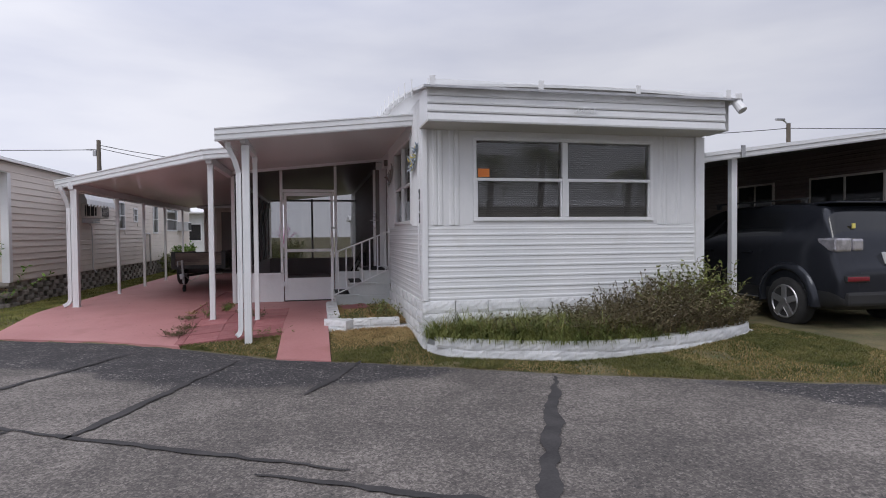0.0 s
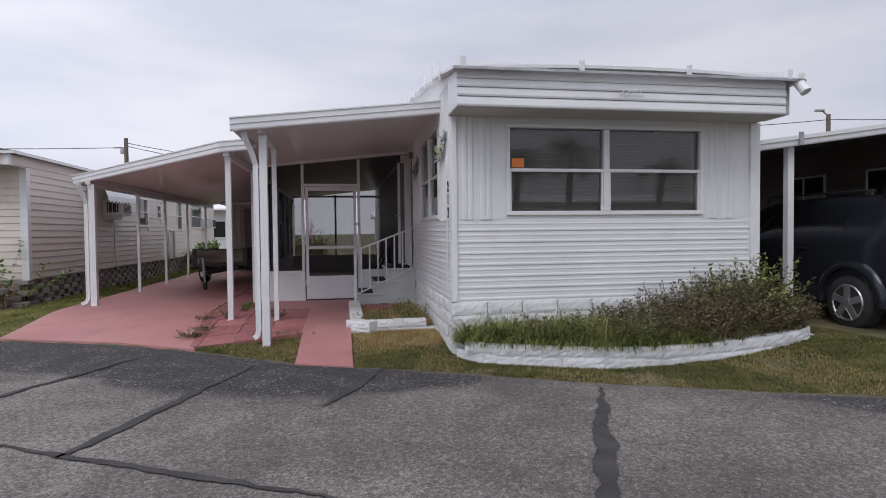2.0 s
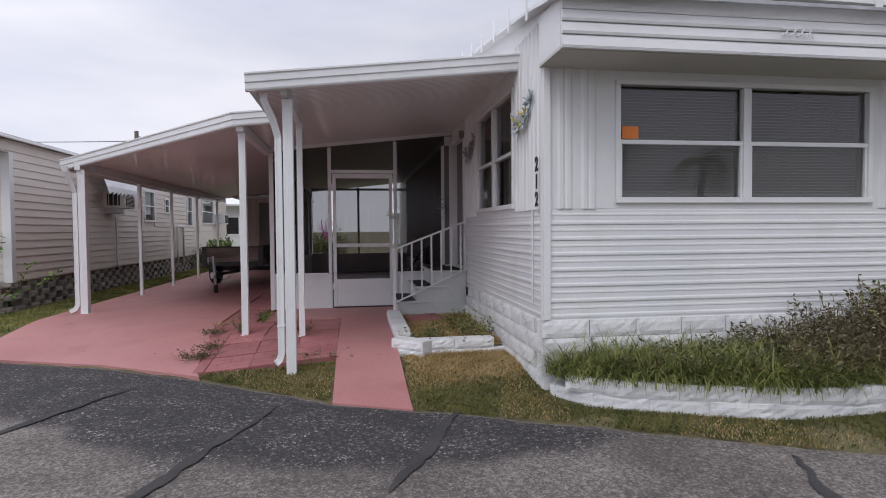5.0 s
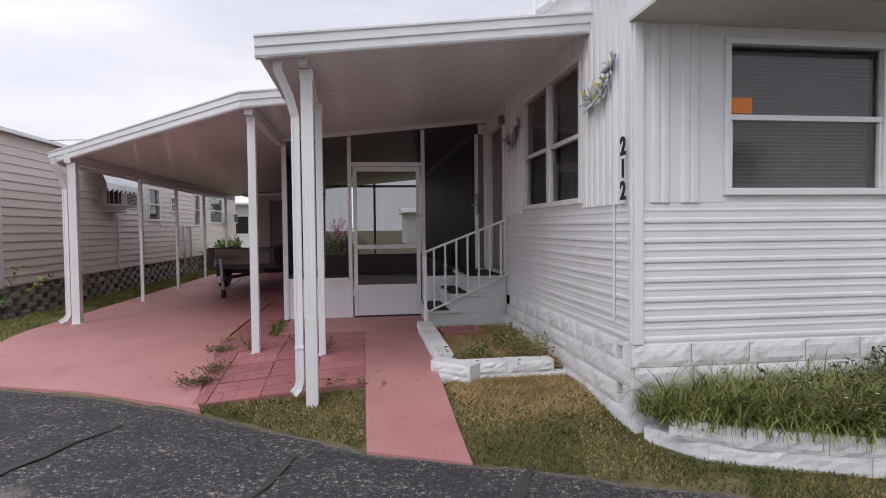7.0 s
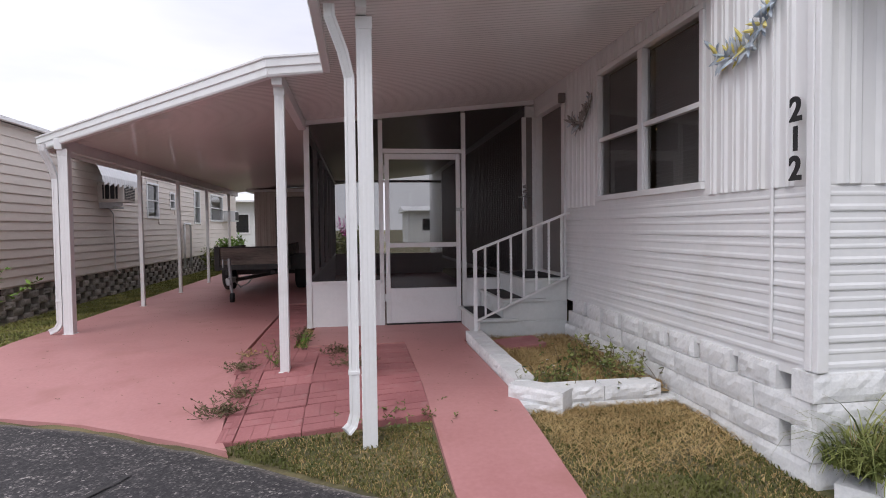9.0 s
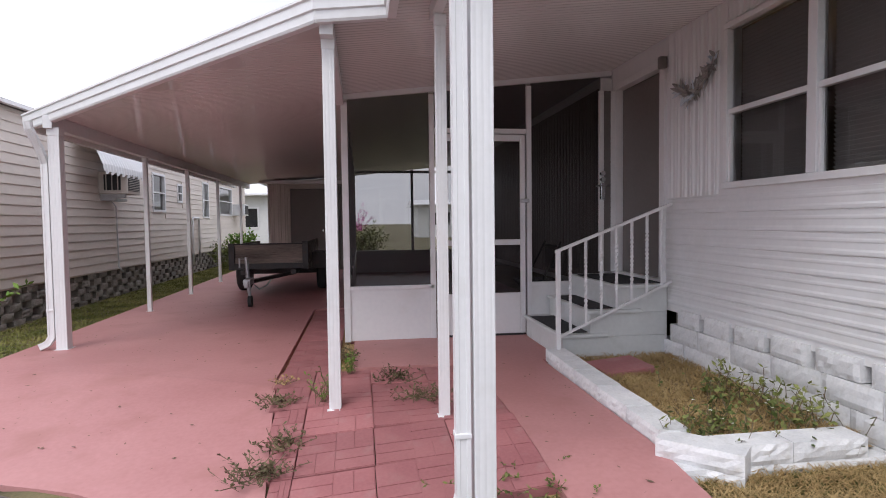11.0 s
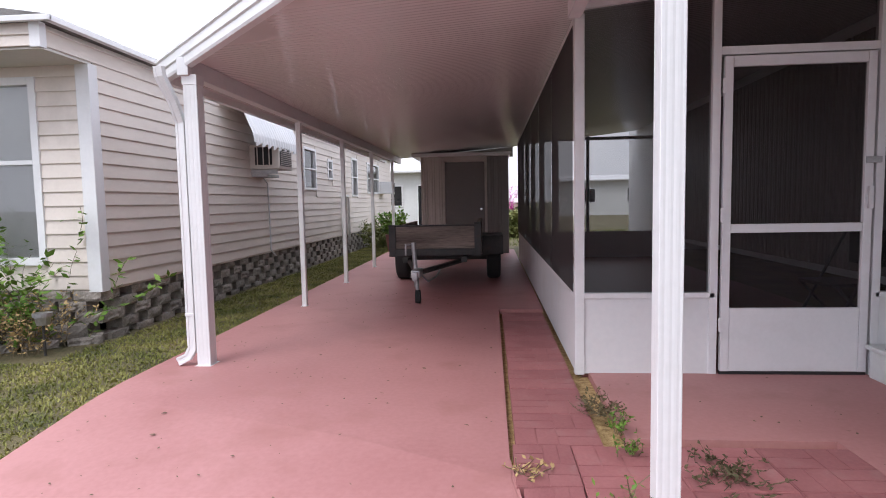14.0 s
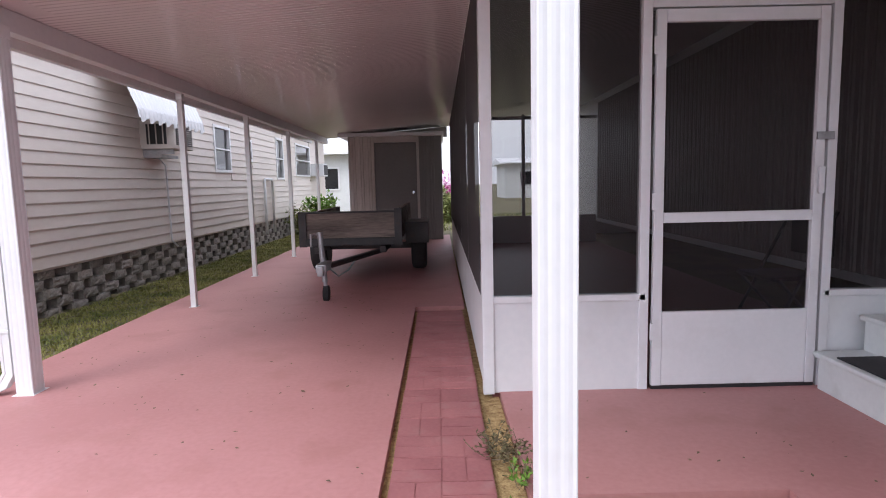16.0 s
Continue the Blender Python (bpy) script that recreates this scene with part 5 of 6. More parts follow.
rn = base("brown_neighbour_home", 11, 12, 0.1, "brown lap-sided mobile home beside the carport", "house")
boxes("wall", [(9.3, 9.4, 6.0, 20.0, 0.0, 3.0), (9.4, 13, 6.0, 6.1, 0.0, 3.0)], DARK_SIDING, rn, 0)
for k in range(19):
    siding_course("siding_board", (9.3, 20.0, 0), (9.3, 6.0, 0), 0.05 + k * 0.15, 0.15, 0.02, DARK_SIDING, rn)
for y0, y1 in ((7.7, 9.2), (10.2, 11.2), (12.6, 13.3)):
    h = boxes("window", [(9.25, 9.30, y0 - 0.04, y0, 1.45, 2.42), (9.25, 9.30, y1, y1 + 0.04, 1.45, 2.42), (9.25, 9.30, y0, y1, 1.45, 1.49), (9.25, 9.30, y0, y1, 2.38, 2.42), (9.25, 9.30, (y0 + y1) / 2 - 0.02, (y0 + y1) / 2 + 0.02, 1.49, 2.38)], SHED_P, rn, 0.004)
    raw("pane", [(9.262, y0, 1.49), (9.262, y1, 1.49), (9.262, y1, 2.38), (9.262, y0, 2.38)], [(0, 1, 2, 3)], CAR_GLASS, h)
extrude_profile("roof", [(-0.3, 3.0), (-0.3, 3.06), (2.0, 3.3), (4.2, 3.0)], (9.3, 5.6, 0), (9.3, 20.4, 0), SHINGLE, rn)

car = base("sport_utility_car", 7.07, 7.9, 0.06, "dark grey sport utility car parked under the carport", "car")
CX = 7.07


def car_body():
    """Rounded skin over rings of points from the tail to the nose, with glass and dark sills set by face."""
    bm = bmesh.new()
    # rows: y, bottom, belt, top, half widths low, belt, top
    st = [(5.60, 0.46, 0.62, 0.84, 0.66, 0.72, 0.68), (5.61, 0.40, 0.64, 0.90, 0.82, 0.84, 0.79), (5.66, 0.37, 0.80, 0.98, 0.87, 0.88, 0.83), (5.74, 0.35, 1.02, 1.26, 0.885, 0.88, 0.83),
          (5.78, 0.34, 1.14, 1.34, 0.89, 0.88, 0.81), (5.96, 0.33, 1.24, 1.69, 0.90, 0.885, 0.72), (6.02, 0.32, 1.25, 1.75, 0.90, 0.885, 0.71), (6.50, 0.31, 1.26, 1.785, 0.905, 0.89, 0.70), (6.54, 0.31, 1.26, 1.79, 0.905, 0.89, 0.70),
          (6.98, 0.30, 1.25, 1.80, 0.905, 0.89, 0.70), (7.06, 0.30, 1.25, 1.80, 0.905, 0.89, 0.70), (7.86, 0.30, 1.23, 1.79, 0.905, 0.89, 0.69), (7.94, 0.30, 1.23, 1.785, 0.905, 0.89, 0.69), (8.55, 0.30, 1.20, 1.70, 0.905, 0.885, 0.66),
          (9.25, 0.30, 1.12, 1.22, 0.90, 0.87, 0.78), (9.8, 0.32, 1.03, 1.12, 0.88, 0.85, 0.72), (10.15, 0.36, 0.86, 0.98, 0.80, 0.79, 0.66), (10.26, 0.44, 0.66, 0.80, 0.68, 0.68, 0.60)]
    rings = []
    for y, zb, zm, zt, hl, hm, ht in st:
        tall = zm - zb > 0.4
        half = [(hl * 0.80, zb), (hl * 0.97, zb + 0.04), (hl, zb + 0.2 if tall else zb + 0.08), (hl, zm - 0.10 if tall else zm - 0.04), (hm * 0.985, zm), (ht + 0.02, zt - 0.075), (ht * 0.88, zt - 0.012), (ht * 0.4, zt)]
        rings.append([(CX + u, y, z) for u, z in half] + [(CX - u, y, z) for u, z in half[::-1]])
    n = 16
    vs = [[bm.verts.new(p) for p in r] for r in rings]
    for k, (r0, r1) in enumerate(zip(vs, vs[1:])):
        for i in range(n):
            f = bm.faces.new((r0[i], r0[(i + 1) % n], r1[(i + 1) % n], r1[i]))
            if i in (4, 10) and k in (8, 9, 10, 11, 12):
                f.material_index = 1
            if (i in (5, 6, 7, 8, 9) and k == 4) or (i in (6, 7, 8) and k == 13):
                f.material_index = 1
            if i in (0, 1, 13, 14, 15):
                f.material_index = 2
    bm.faces.new(vs[0])
    bm.faces.new(vs[-1][::-1])
    ob = finish(bm, "body", [CAR_PAINT, CAR_GLASS, CAR_TRIM], car, True)
    sub = ob.modifiers.new("rounded", "SUBSURF")
    sub.levels = sub.render_levels = 2
    return ob


car_body()


def mirrored(x0, x1):
    return [tuple(sorted((CX + sx * x0, CX + sx * x1))) for sx in (-1, 1)]


for q in mirrored(0.62, 0.58):
    boxes("roof_bar", [q + (6.4, 8.3, 1.825, 1.85), q + (6.42, 6.50, 1.77, 1.83), q + (8.2, 8.28, 1.75, 1.83)], CAR_TRIM, car, 0.008)
for q, q2 in zip(mirrored(0.868, 0.62), mirrored(0.612, 0.44)):
    boxes("tail_lamp", [q + (5.69, 5.98, 1.11, 1.29)], LAMP_CLEAR, car, 0.03)
    boxes("tail_lamp", [q2 + (5.685, 5.80, 1.12, 1.28)], LAMP_CLEAR, car, 0.03)
for q in mirrored(0.80, 0.46):
    boxes("reflector", [q + (5.575, 5.65, 0.735, 0.80)], LAMP_RED, car, 0.02)
    boxes("reflector_rim", [tuple((q[0] - 0.012, q[1] + 0.012)) + (5.583, 5.65, 0.722, 0.813)], CAR_TRIM, car, 0.02)
for q in mirrored(0.925, 0.88):
    boxes("sill_trim", [q + (6.95, 9.0, 0.40, 0.43)], CHROME, car, 0.008)
for q in mirrored(0.93, 0.89):
    boxes("door_handle", [q + (y, y + 0.2, 1.06, 1.095) for y in (7.12, 8.02)], CAR_PAINT, car, 0.014)
for q in mirrored(1.08, 0.88):
    boxes("side_mirror", [q + (8.65, 8.83, 1.20, 1.36)], CAR_PAINT, car, 0.04)
boxes("rear_spoiler", [(CX - 0.66, CX + 0.66, 5.88, 6.25, 1.745, 1.775)], CAR_PAINT, car, 0.014)
boxes("lower_bumper", [(CX - 0.80, CX + 0.80, 5.57, 5.70, 0.42, 0.60)], CAR_TRIM, car, 0.04)
boxes("number_plate", [(CX - 0.16, CX + 0.16, 5.60, 5.70, 0.95, 1.10)], TRIM, car, 0.004)
boxes("plate_mark", [(CX - 0.12, CX - 0.04, 5.592, 5.601, 0.985, 1.065), (CX + 0.0, CX + 0.12, 5.592, 5.601, 0.985, 1.065)], BLUE_MARK, car, 0.002)
boxes("sticker", [(CX - 0.50, CX - 0.45, 5.80, 5.815, 1.41, 1.48)], YELLOW, car, 0.004)


def car_wheel(x, y, side):
    hub = under(new("wheel"), car)
    bm = bmesh.new()
    rings = []
    for u, r in ((0, 0.22), (0.0, 0.29), (0.02, 0.335), (0.05, 0.345), (0.17, 0.345), (0.2, 0.335), (0.22, 0.29), (0.22, 0.22)):
        rings.append([(x + side * (u - 0.22), y + r * math.cos(k * 0.2618), 0.405 + r * math.sin(k * 0.2618)) for k in range(24)])
    loft(bm, rings)
    finish(bm, "tyre", RUBBER, hub, True)
    bm = bmesh.new()
    for k in range(5):
        m = Matrix.Translation((x + side * 0.0, y, 0.405)) @ Matrix.Rotation(k * 1.2566, 4, "X")
        put_box(bm, -0.02, 0.012, -0.042, 0.042, 0.02, 0.225, 0.008, m=m)
    put_rod(bm, (x - 0.03, y, 0.405), (x + 0.016, y, 0.405), 0.055, sides=16)
    for k in range(24):
        a0, a1 = k * 0.2618, (k + 1) * 0.2618
        put_rod(bm, (x, y + 0.222 * math.cos(a0), 0.405 + 0.222 * math.sin(a0)), (x, y + 0.222 * math.cos(a1), 0.405 + 0.222 * math.sin(a1)), 0.014, sides=5)
    finish(bm, "rim", STEEL, hub)
    bm = bmesh.new()
    arc = np.linspace(-0.12, 3.26, 26)
    for lo, hi in zip(arc, arc[1:]):
        sec = []
        for a in (lo, hi):
            sec.append([bm.verts.new((CX + side * o, y + r * math.cos(a), 0.44 + r * math.sin(a))) for r, o in ((0.40, 0.70), (0.40, 0.945), (0.42, 0.962), (0.47, 0.955), (0.52, 0.915), (0.53, 0.86))])
        for i in range(5):
            bm.faces.new((sec[0][i], sec[0][i + 1], sec[1][i + 1], sec[1][i]))
    bmesh.ops.remove_doubles(bm, verts=bm.verts, dist=0.0005)
    finish(bm, "wheel_arch", CAR_PAINT, car, True)
    boxes("wheel_well", [tuple(sorted((CX + side * 0.912, CX + side * 0.60))) + (y - 0.385, y + 0.385, 0.28, 0.80)], RUBBER, car, 0.16)


for yy in (6.45, 9.12):
    car_wheel(CX - 0.935, yy, -1)
    car_wheel(CX + 0.935, yy, 1)

# ---- poles, wires, far houses ----
def utility_pole(x, y, h, label):
    p = base("utility_pole", x, y, 0.1, label, "pole", "utility poles")
    rods("shaft", [((x, y, -0.2), (x, y, h), 0.17, 0.12)], POLE_WOOD, p, 12)
    return p


p1 = utility_pole(-13.58, 40.0, 7.5, "weathered wooden utility pole with wires")
boxes("bracket", [(-14.3, -13.6, 39.95, 40.05, 6.85, 6.93), (-13.9, -13.7, 39.9, 40.1, 6.5, 6.85)], STEEL, p1, 0.01)
p2 = utility_pole(28.0, 30.0, 8.0, "pale utility pole with a street light arm")
boxes("lamp_head", [(27.1, 27.7, 29.9, 30.1, 8.15, 8.28)], STEEL, p2, 0.04)
rods("lamp_arm", [((28.0, 30.0, 7.9), (27.6, 30.0, 8.2), 0.05)], STEEL, p2, 6)


def wire(a, b, sag, r=0.022):
    a, b = Vector(a), Vector(b)
    pts = [a.lerp(b, i / 16) - Vector((0, 0, sag * 4 * (i / 16) * (1 - i / 16))) for i in range(17)]
    return tagged(tube("overhead_wire", pts, r, PLASTIC_BLACK, None, 5), "black overhead wire strung between utility poles", "wire", "overhead wires")


wire((-13.7, 40, 6.9), (-45, 30, 6.6), 0.6)
wire((-13.58, 40, 7.2), (0.5, 48, 7.6), 0.7)
wire((-13.58, 40, 7.0), (0.5, 42, 5.8), 0.5)
wire((28.0, 30, 7.7), (60, 30, 9.8), 0.4)
wire((28.0, 30, 7.7), (5, 32, 7.4), 0.5)


def far_house(x0, x1, y0, y1, z1, label, mat, openings):
    h = base("far_house", (x0 + x1) / 2, (y0 + y1) / 2, 0.05, label, "house")
    boxes("wall", [(x0, x1, y0, y1, 0, z1)], mat, h, 0.01)
    extrude_profile("roof", [(-0.5, z1), (-0.5, z1 + 0.08), ((y1 - y0) / 2, z1 + 0.55), (y1 - y0 + 0.5, z1 + 0.08), (y1 - y0 + 0.5, z1)], (x1 + 0.4, y0, 0), (x0 - 0.4, y0, 0), TRIM, h)
    for a, b, c, d in openings:
        w = boxes("window", [(a - 0.06, b + 0.06, y0 - 0.04, y0 - 0.005, c - 0.06, c), (a - 0.06, b + 0.06, y0 - 0.04, y0 - 0.005, d, d + 0.06), (a - 0.06, a, y0 - 0.04, y0 - 0.005, c, d), (b, b + 0.06, y0 - 0.04, y0 - 0.005, c, d)], TRIM, h, 0.004)
        raw("pane", [(a, y0 - 0.015, c), (b, y0 - 0.015, c), (b, y0 - 0.015, d), (a, y0 - 0.015, d)], [(0, 1, 2, 3)], CAR_GLASS, w)
    return h


far_house(-9.5, -4.2, 31.0, 37.0, 2.55, "pale stucco house behind the carport", FAR_WALL, [(-6.6, -6.0, 1.2, 2.0), (-5.3, -4.6, 0.1, 2.0)])
far_house(3.0, 16.0, 52.0, 58.0, 2.7, "white low house across the back lane", FAR_WALL, [(4.2, 5.6, 1.1, 2.1), (8, 9.5, 1.1, 2.1)])
far_house(-26, -13, 34.0, 40.0, 2.5, "low pale house beyond the neighbour", SHED_P, [(-20, -18.5, 1.1, 2.0)])
fh = far_house(-6.0, 26.0, -20.0, -15.0, 2.7, "low beige house across the street", SHED_P, [])

def palm(x, y, h, seed):
    """Palm with a ringed trunk and drooping feathered fronds."""
    rnd = random.Random(seed)
    p = base("palm_tree", x, y, 0.0, "tall palm with drooping fronds across the street", "palm tree", "palms across the street")
    bm = bmesh.new()
    rings = []
    for i in range(15):
        t = i / 14
        r = 0.17 - 0.05 * t + 0.012 * (i % 2)
        rings.append([(x + 0.25 * t * t + r * math.cos(k * 0.6283), y + r * math.sin(k * 0.6283), -0.1 + (h + 0.1) * t) for k in range(10)])
    loft(bm, rings)
    finish(bm, "trunk", POLE_WOOD, p)
    vs, fs = [], []
    for q in range(26):
        a, rise = rnd.uniform(0, 6.2832), rnd.uniform(-0.3, 1.1)
        u, sd = Vector((math.cos(a), math.sin(a), 0)), Vector((-math.sin(a), math.cos(a), 0))
        c, ln = Vector((x + 0.25, y, h)), rnd.uniform(1.5, 2.2)
        for j in range(16):
            d = u * math.cos(rise) + Vector((0, 0, math.sin(rise)))
            c = c + d * (ln / 16)
            rise -= 0.13
            for sg in (-1, 1):
                tip = c + sd * sg * 0.42 * (1 - abs(j / 16 - 0.4)) + d * 0.2 - Vector((0, 0, rnd.uniform(0.1, 0.35)))
                i = len(vs)
                vs += [c - d * 0.025, c + d * 0.025, tip]
                fs.append((i, i + 1, i + 2))
    tagged(raw("frond", vs, fs, LUSH, p), kind="stuff")


for k, (x, y, h) in enumerate(((7.2, -12.0, 4.6), (9.4, -11.5, 4.9), (14.5, -13.0, 4.3))):
    palm(x, y, h, 90 + k)

# ---- house number, wreaths, stickers ----
for k, ch in enumerate("212"):
    cu = bpy.data.curves.new("house_number", "FONT")
    cu.body, cu.size, cu.extrude, cu.align_x, cu.align_y = ch, 0.16, 0.003, "CENTER", "CENTER"
    cu.offset = 0.005
    me = bpy.data.meshes.new_from_object(bpy.data.objects.new("tmp", cu))
    me.materials.append(PLASTIC_BLACK)
    ob = new("house_number", me)
    ob.matrix_basis = pose(0.940, 6.30, 1.85 - k * 0.142, 90, 0, -90)
    tagged(ob, "black house number digit on white siding", "number", "house number digits")


def leaf_shape(bm, c, d, n, ln, wd, k=0):
    """A pointed, slightly folded leaf with some thickness of form."""
    u = d.cross(n).normalized()
    pts = [c, c + d * ln * 0.35 + u * wd, c + d * ln * 0.75 + u * wd * 0.6, c + d * ln, c + d * ln * 0.75 - u * wd * 0.6, c + d * ln * 0.35 - u * wd]
    rib = [bm.verts.new(c + d * ln * q + n * wd * 0.5) for q in (0.35, 0.75)]
    v = [bm.verts.new(p) for p in pts]
    for f in ((v[0], v[1], rib[0]), (v[1], v[2], rib[1], rib[0]), (v[2], v[3], rib[1]), (v[3], v[4], rib[1]), (v[4], v[5], rib[0], rib[1]), (v[5], v[0], rib[0])):
        bm.faces.new(f).material_index = k


def swag(y, z, half, drop, tilt, mats, label, seed, n=74):
    """A metal leaf garland hung in a crescent on the side wall."""
    rnd = random.Random(seed)
    bm = bmesh.new()

    def spine(t):
        return Vector((0.952, y - half * t, z - drop * (1 - t * t) + tilt * t))

    for k in range(20):
        put_rod(bm, spine(-1 + k * 0.1), spine(-0.9 + k * 0.1), 0.006, sides=5)
    for k in range(n):
        t = rnd.uniform(-1, 1)
        d = Vector((-rnd.uniform(0.05, 0.35), rnd.uniform(-1, 1), rnd.uniform(-1, 1))).normalized()
        leaf_shape(bm, spine(t) - Vector((rnd.uniform(0.0, 0.02), 0, 0)), d, Vector((-1, 0, 0)), rnd.uniform(0.07, 0.13) * (1.05 - 0.3 * t * t), rnd.uniform(0.012, 0.02), 1 if rnd.random() < 0.22 else 0)
    return tagged(finish(bm, "wall_wreath", mats), label, "wreath", "metal wall wreaths")


WREATH_Y = surface("dull_yellow_flower_paint", (0.50, 0.42, 0.08), (0.66, 0.58, 0.22), 0.6, big=14, small=40, bump=0.1)
swag(6.70, 2.41, 0.27, 0.16, 0.07, [WREATH_B, WREATH_Y], "pale blue metal leaf wreath with yellow flowers on siding", 3)
swag(9.04, 2.42, 0.25, 0.15, 0.05, [WREATH_G, WREATH_B], "pewter metal leaf wreath on white siding", 4, 80)
boxes("sticker", [(1.64, 1.78, 6.220, 6.224, 2.06, 2.16)], ORANGE, front_window, 0.0)
bm = bmesh.new()
for k in range(9):
    x = 2.62 + k * 0.032
    put_rod(bm, (x, 5.66, 2.745 + 0.01 * (k % 2)), (x + 0.025, 5.66, 2.80 - 0.03 * ((k + 1) % 2)), 0.006, sides=6)
put_rod(bm, (2.62, 5.66, 2.80), (2.78, 5.66, 2.80), 0.005, sides=6)
finish(bm, "maker_plate", TRIM, home)
lamp = base("ceiling_lamp", 2.0, 9.32, 2.2, "lit amber ceiling lamp inside the home", "lamp")
bm = bmesh.new()
bmesh.ops.create_uvsphere(bm, u_segments=16, v_segments=8, radius=0.13, matrix=Matrix.Translation((2.0, 9.32, 2.28)) @ Matrix.Diagonal((1, 1, 0.45, 1)))
finish(bm, "bowl", LAMP_GLOW, lamp, True)
rods("rod", [((2.0, 9.32, 2.33), (2.0, 9.32, 2.86), 0.012)], CHROME, lamp)
porch_lamp = base("porch_lantern", 0.94, 9.42, 2.5, "small dark wall lantern by the house door", "lamp")
boxes("body", [(0.885, 0.95, 9.46, 9.515, 2.56, 2.66)], DOOR_SHADE_GREY, porch_lamp, 0.012)

# ---- chair in the lanai ----
chair = base("folding_chair", 0.46, 11.62, 0.17, "black folding chair standing in the lanai", "chair")
m = pose(0.46, 11.62, 0.17, 0, 0, -84)
bm = bmesh.new()
put_box(bm, -0.21, 0.21, -0.2, 0.2, 0.43, 0.46, 0.012, m)
finish(bm, "seat", PLASTIC_BLACK, chair)
bm = bmesh.new()
put_box(bm, -0.2, 0.2, 0.22, 0.25, 0.58, 0.86, 0.012, m)
finish(bm, "backrest", PLASTIC_BLACK, chair)
for sx in (-0.22, 0.22):
    rods("leg", [(m @ Vector((sx, -0.24, 0.0)), m @ Vector((sx, 0.24, 0.9)), 0.012), (m @ Vector((sx, 0.24, 0.0)), m @ Vector((sx, -0.17, 0.44)), 0.012)], BLACK_METAL, chair)

# ---- planting ----
def blades(name, pts, length, width, lean, mat, seed, label, category, parent=None):
    """Many single grass blades in one mesh: each two bent triangles."""
    rng = np.random.default_rng(seed)
    n = len(pts)
    p = np.asarray(pts, dtype=float)
    ang, ln = rng.uniform(0, 6.283, n), length * rng.uniform(0.45, 1.25, n)
    la, w = rng.uniform(0, 6.283, n), width * rng.uniform(0.6, 1.3, n)
    bend = lean * rng.uniform(0.3, 1.2, n)
    side = np.stack([np.cos(ang), np.sin(ang), 0 * ang], 1) * w[:, None]
    out = np.stack([np.cos(la), np.sin(la), 0 * la], 1) * (ln * bend)[:, None]
    up = np.zeros((n, 3))
    up[:, 2] = ln
    mid = p + out * 0.35 + up * 0.6
    tip = p + out + up * (1 - 0.35 * bend[:, None])
    v = np.stack([p - side, p + side, mid + side * 0.7, mid - side * 0.7, tip], 1).reshape(-1, 3)
    k = np.arange(n)[:, None] * 5
    quads, tris = (k + np.array([0, 1, 2, 3])).tolist(), (k + np.array([3, 2, 4])).tolist()
    ob = raw(name, v.tolist(), quads + tris, mat, parent)
    return tagged(ob, label, category, kind="stuff")


def scatter(n, x0, x1, y0, y1, ok, zf, seed):
    rnd = random.Random(seed)
    out = []
    while len(out) < n:
        x, y = rnd.uniform(x0, x1), rnd.uniform(y0, y1)
        if ok(x, y):
            out.append((x, y, zf(x, y)))
    return out


def curve_low(x):
    return float(np.interp(x, [c[0] for c in CURVE], [c[1] for c in CURVE]))


def front_lawn(x, y):
    if y < edge_y(x) + 0.03 + 0.06 * noise.noise((x * 4, y * 4, 0)):
        return False
    if -0.73 < x < -0.10 or x < -1.93 or x > 5.7:
        return False
    if x < -0.7 and y > 7.37:
        return False
    if -0.12 < x < 0.98 and y > 7.35:
        return False
    if x > 0.95 and y > curve_low(x) - 0.01:
        return False
    return noise.noise((x * 1.4, y * 1.4, 4)) > -0.42 or random.random() < 0.25


def side_lawn(x, y):
    return y > edge_y(x) + 0.05 and y < 26 and (x < -4.73) and (x > NX + 0.12 or y < 11.5) and not (x < -5.8 and y > 11.0)


lawn_pts = scatter(60000, -1.95, 5.7, 3.3, 7.5, front_lawn, lawn_z, 1)
side_pts = scatter(46000, -7.5, -4.73, 8.8, 26.0, side_lawn, lawn_z, 2)
green = [p for p in lawn_pts if noise.noise((p[0] * 1.1, p[1] * 1.1, 7)) > 0.02 or random.random() < 0.5]
dry = [p for p in lawn_pts if noise.noise((p[0] * 1.1, p[1] * 1.1, 7)) <= 0.02 and random.random() < 0.5]
blades("lawn_grass", green, 0.033, 0.0045, 1.1, GRASS, 3, "short patchy green lawn grass by the road", "grass")
blades("dry_lawn_grass", dry, 0.024, 0.0032, 1.1, STRAW, 4, "short dry straw-coloured lawn grass", "grass")
blades("side_lawn_grass", side_pts, 0.030, 0.006, 1.2, SIDE_GREEN, 5, "green grass strip beside the driveway", "grass")
blades("far_lawn_grass", scatter(6000, -3.5, 6, 22.3, 30, lambda x, y: True, lawn_z, 6), 0.09, 0.012, 0.8, LUSH, 7, "green grass behind the lanai", "grass")


def in_bed(x, y):
    return curve_low(x) + 0.05 < y < 6.16 or (x > 4.66 and curve_low(x) + 0.05 < y < 6.5)


def tall_left(x, y):
    return in_bed(x, y) and random.random() < (1.0 if x < 2.5 else max(0.05, 1 - (x - 2.5) / 1.0))


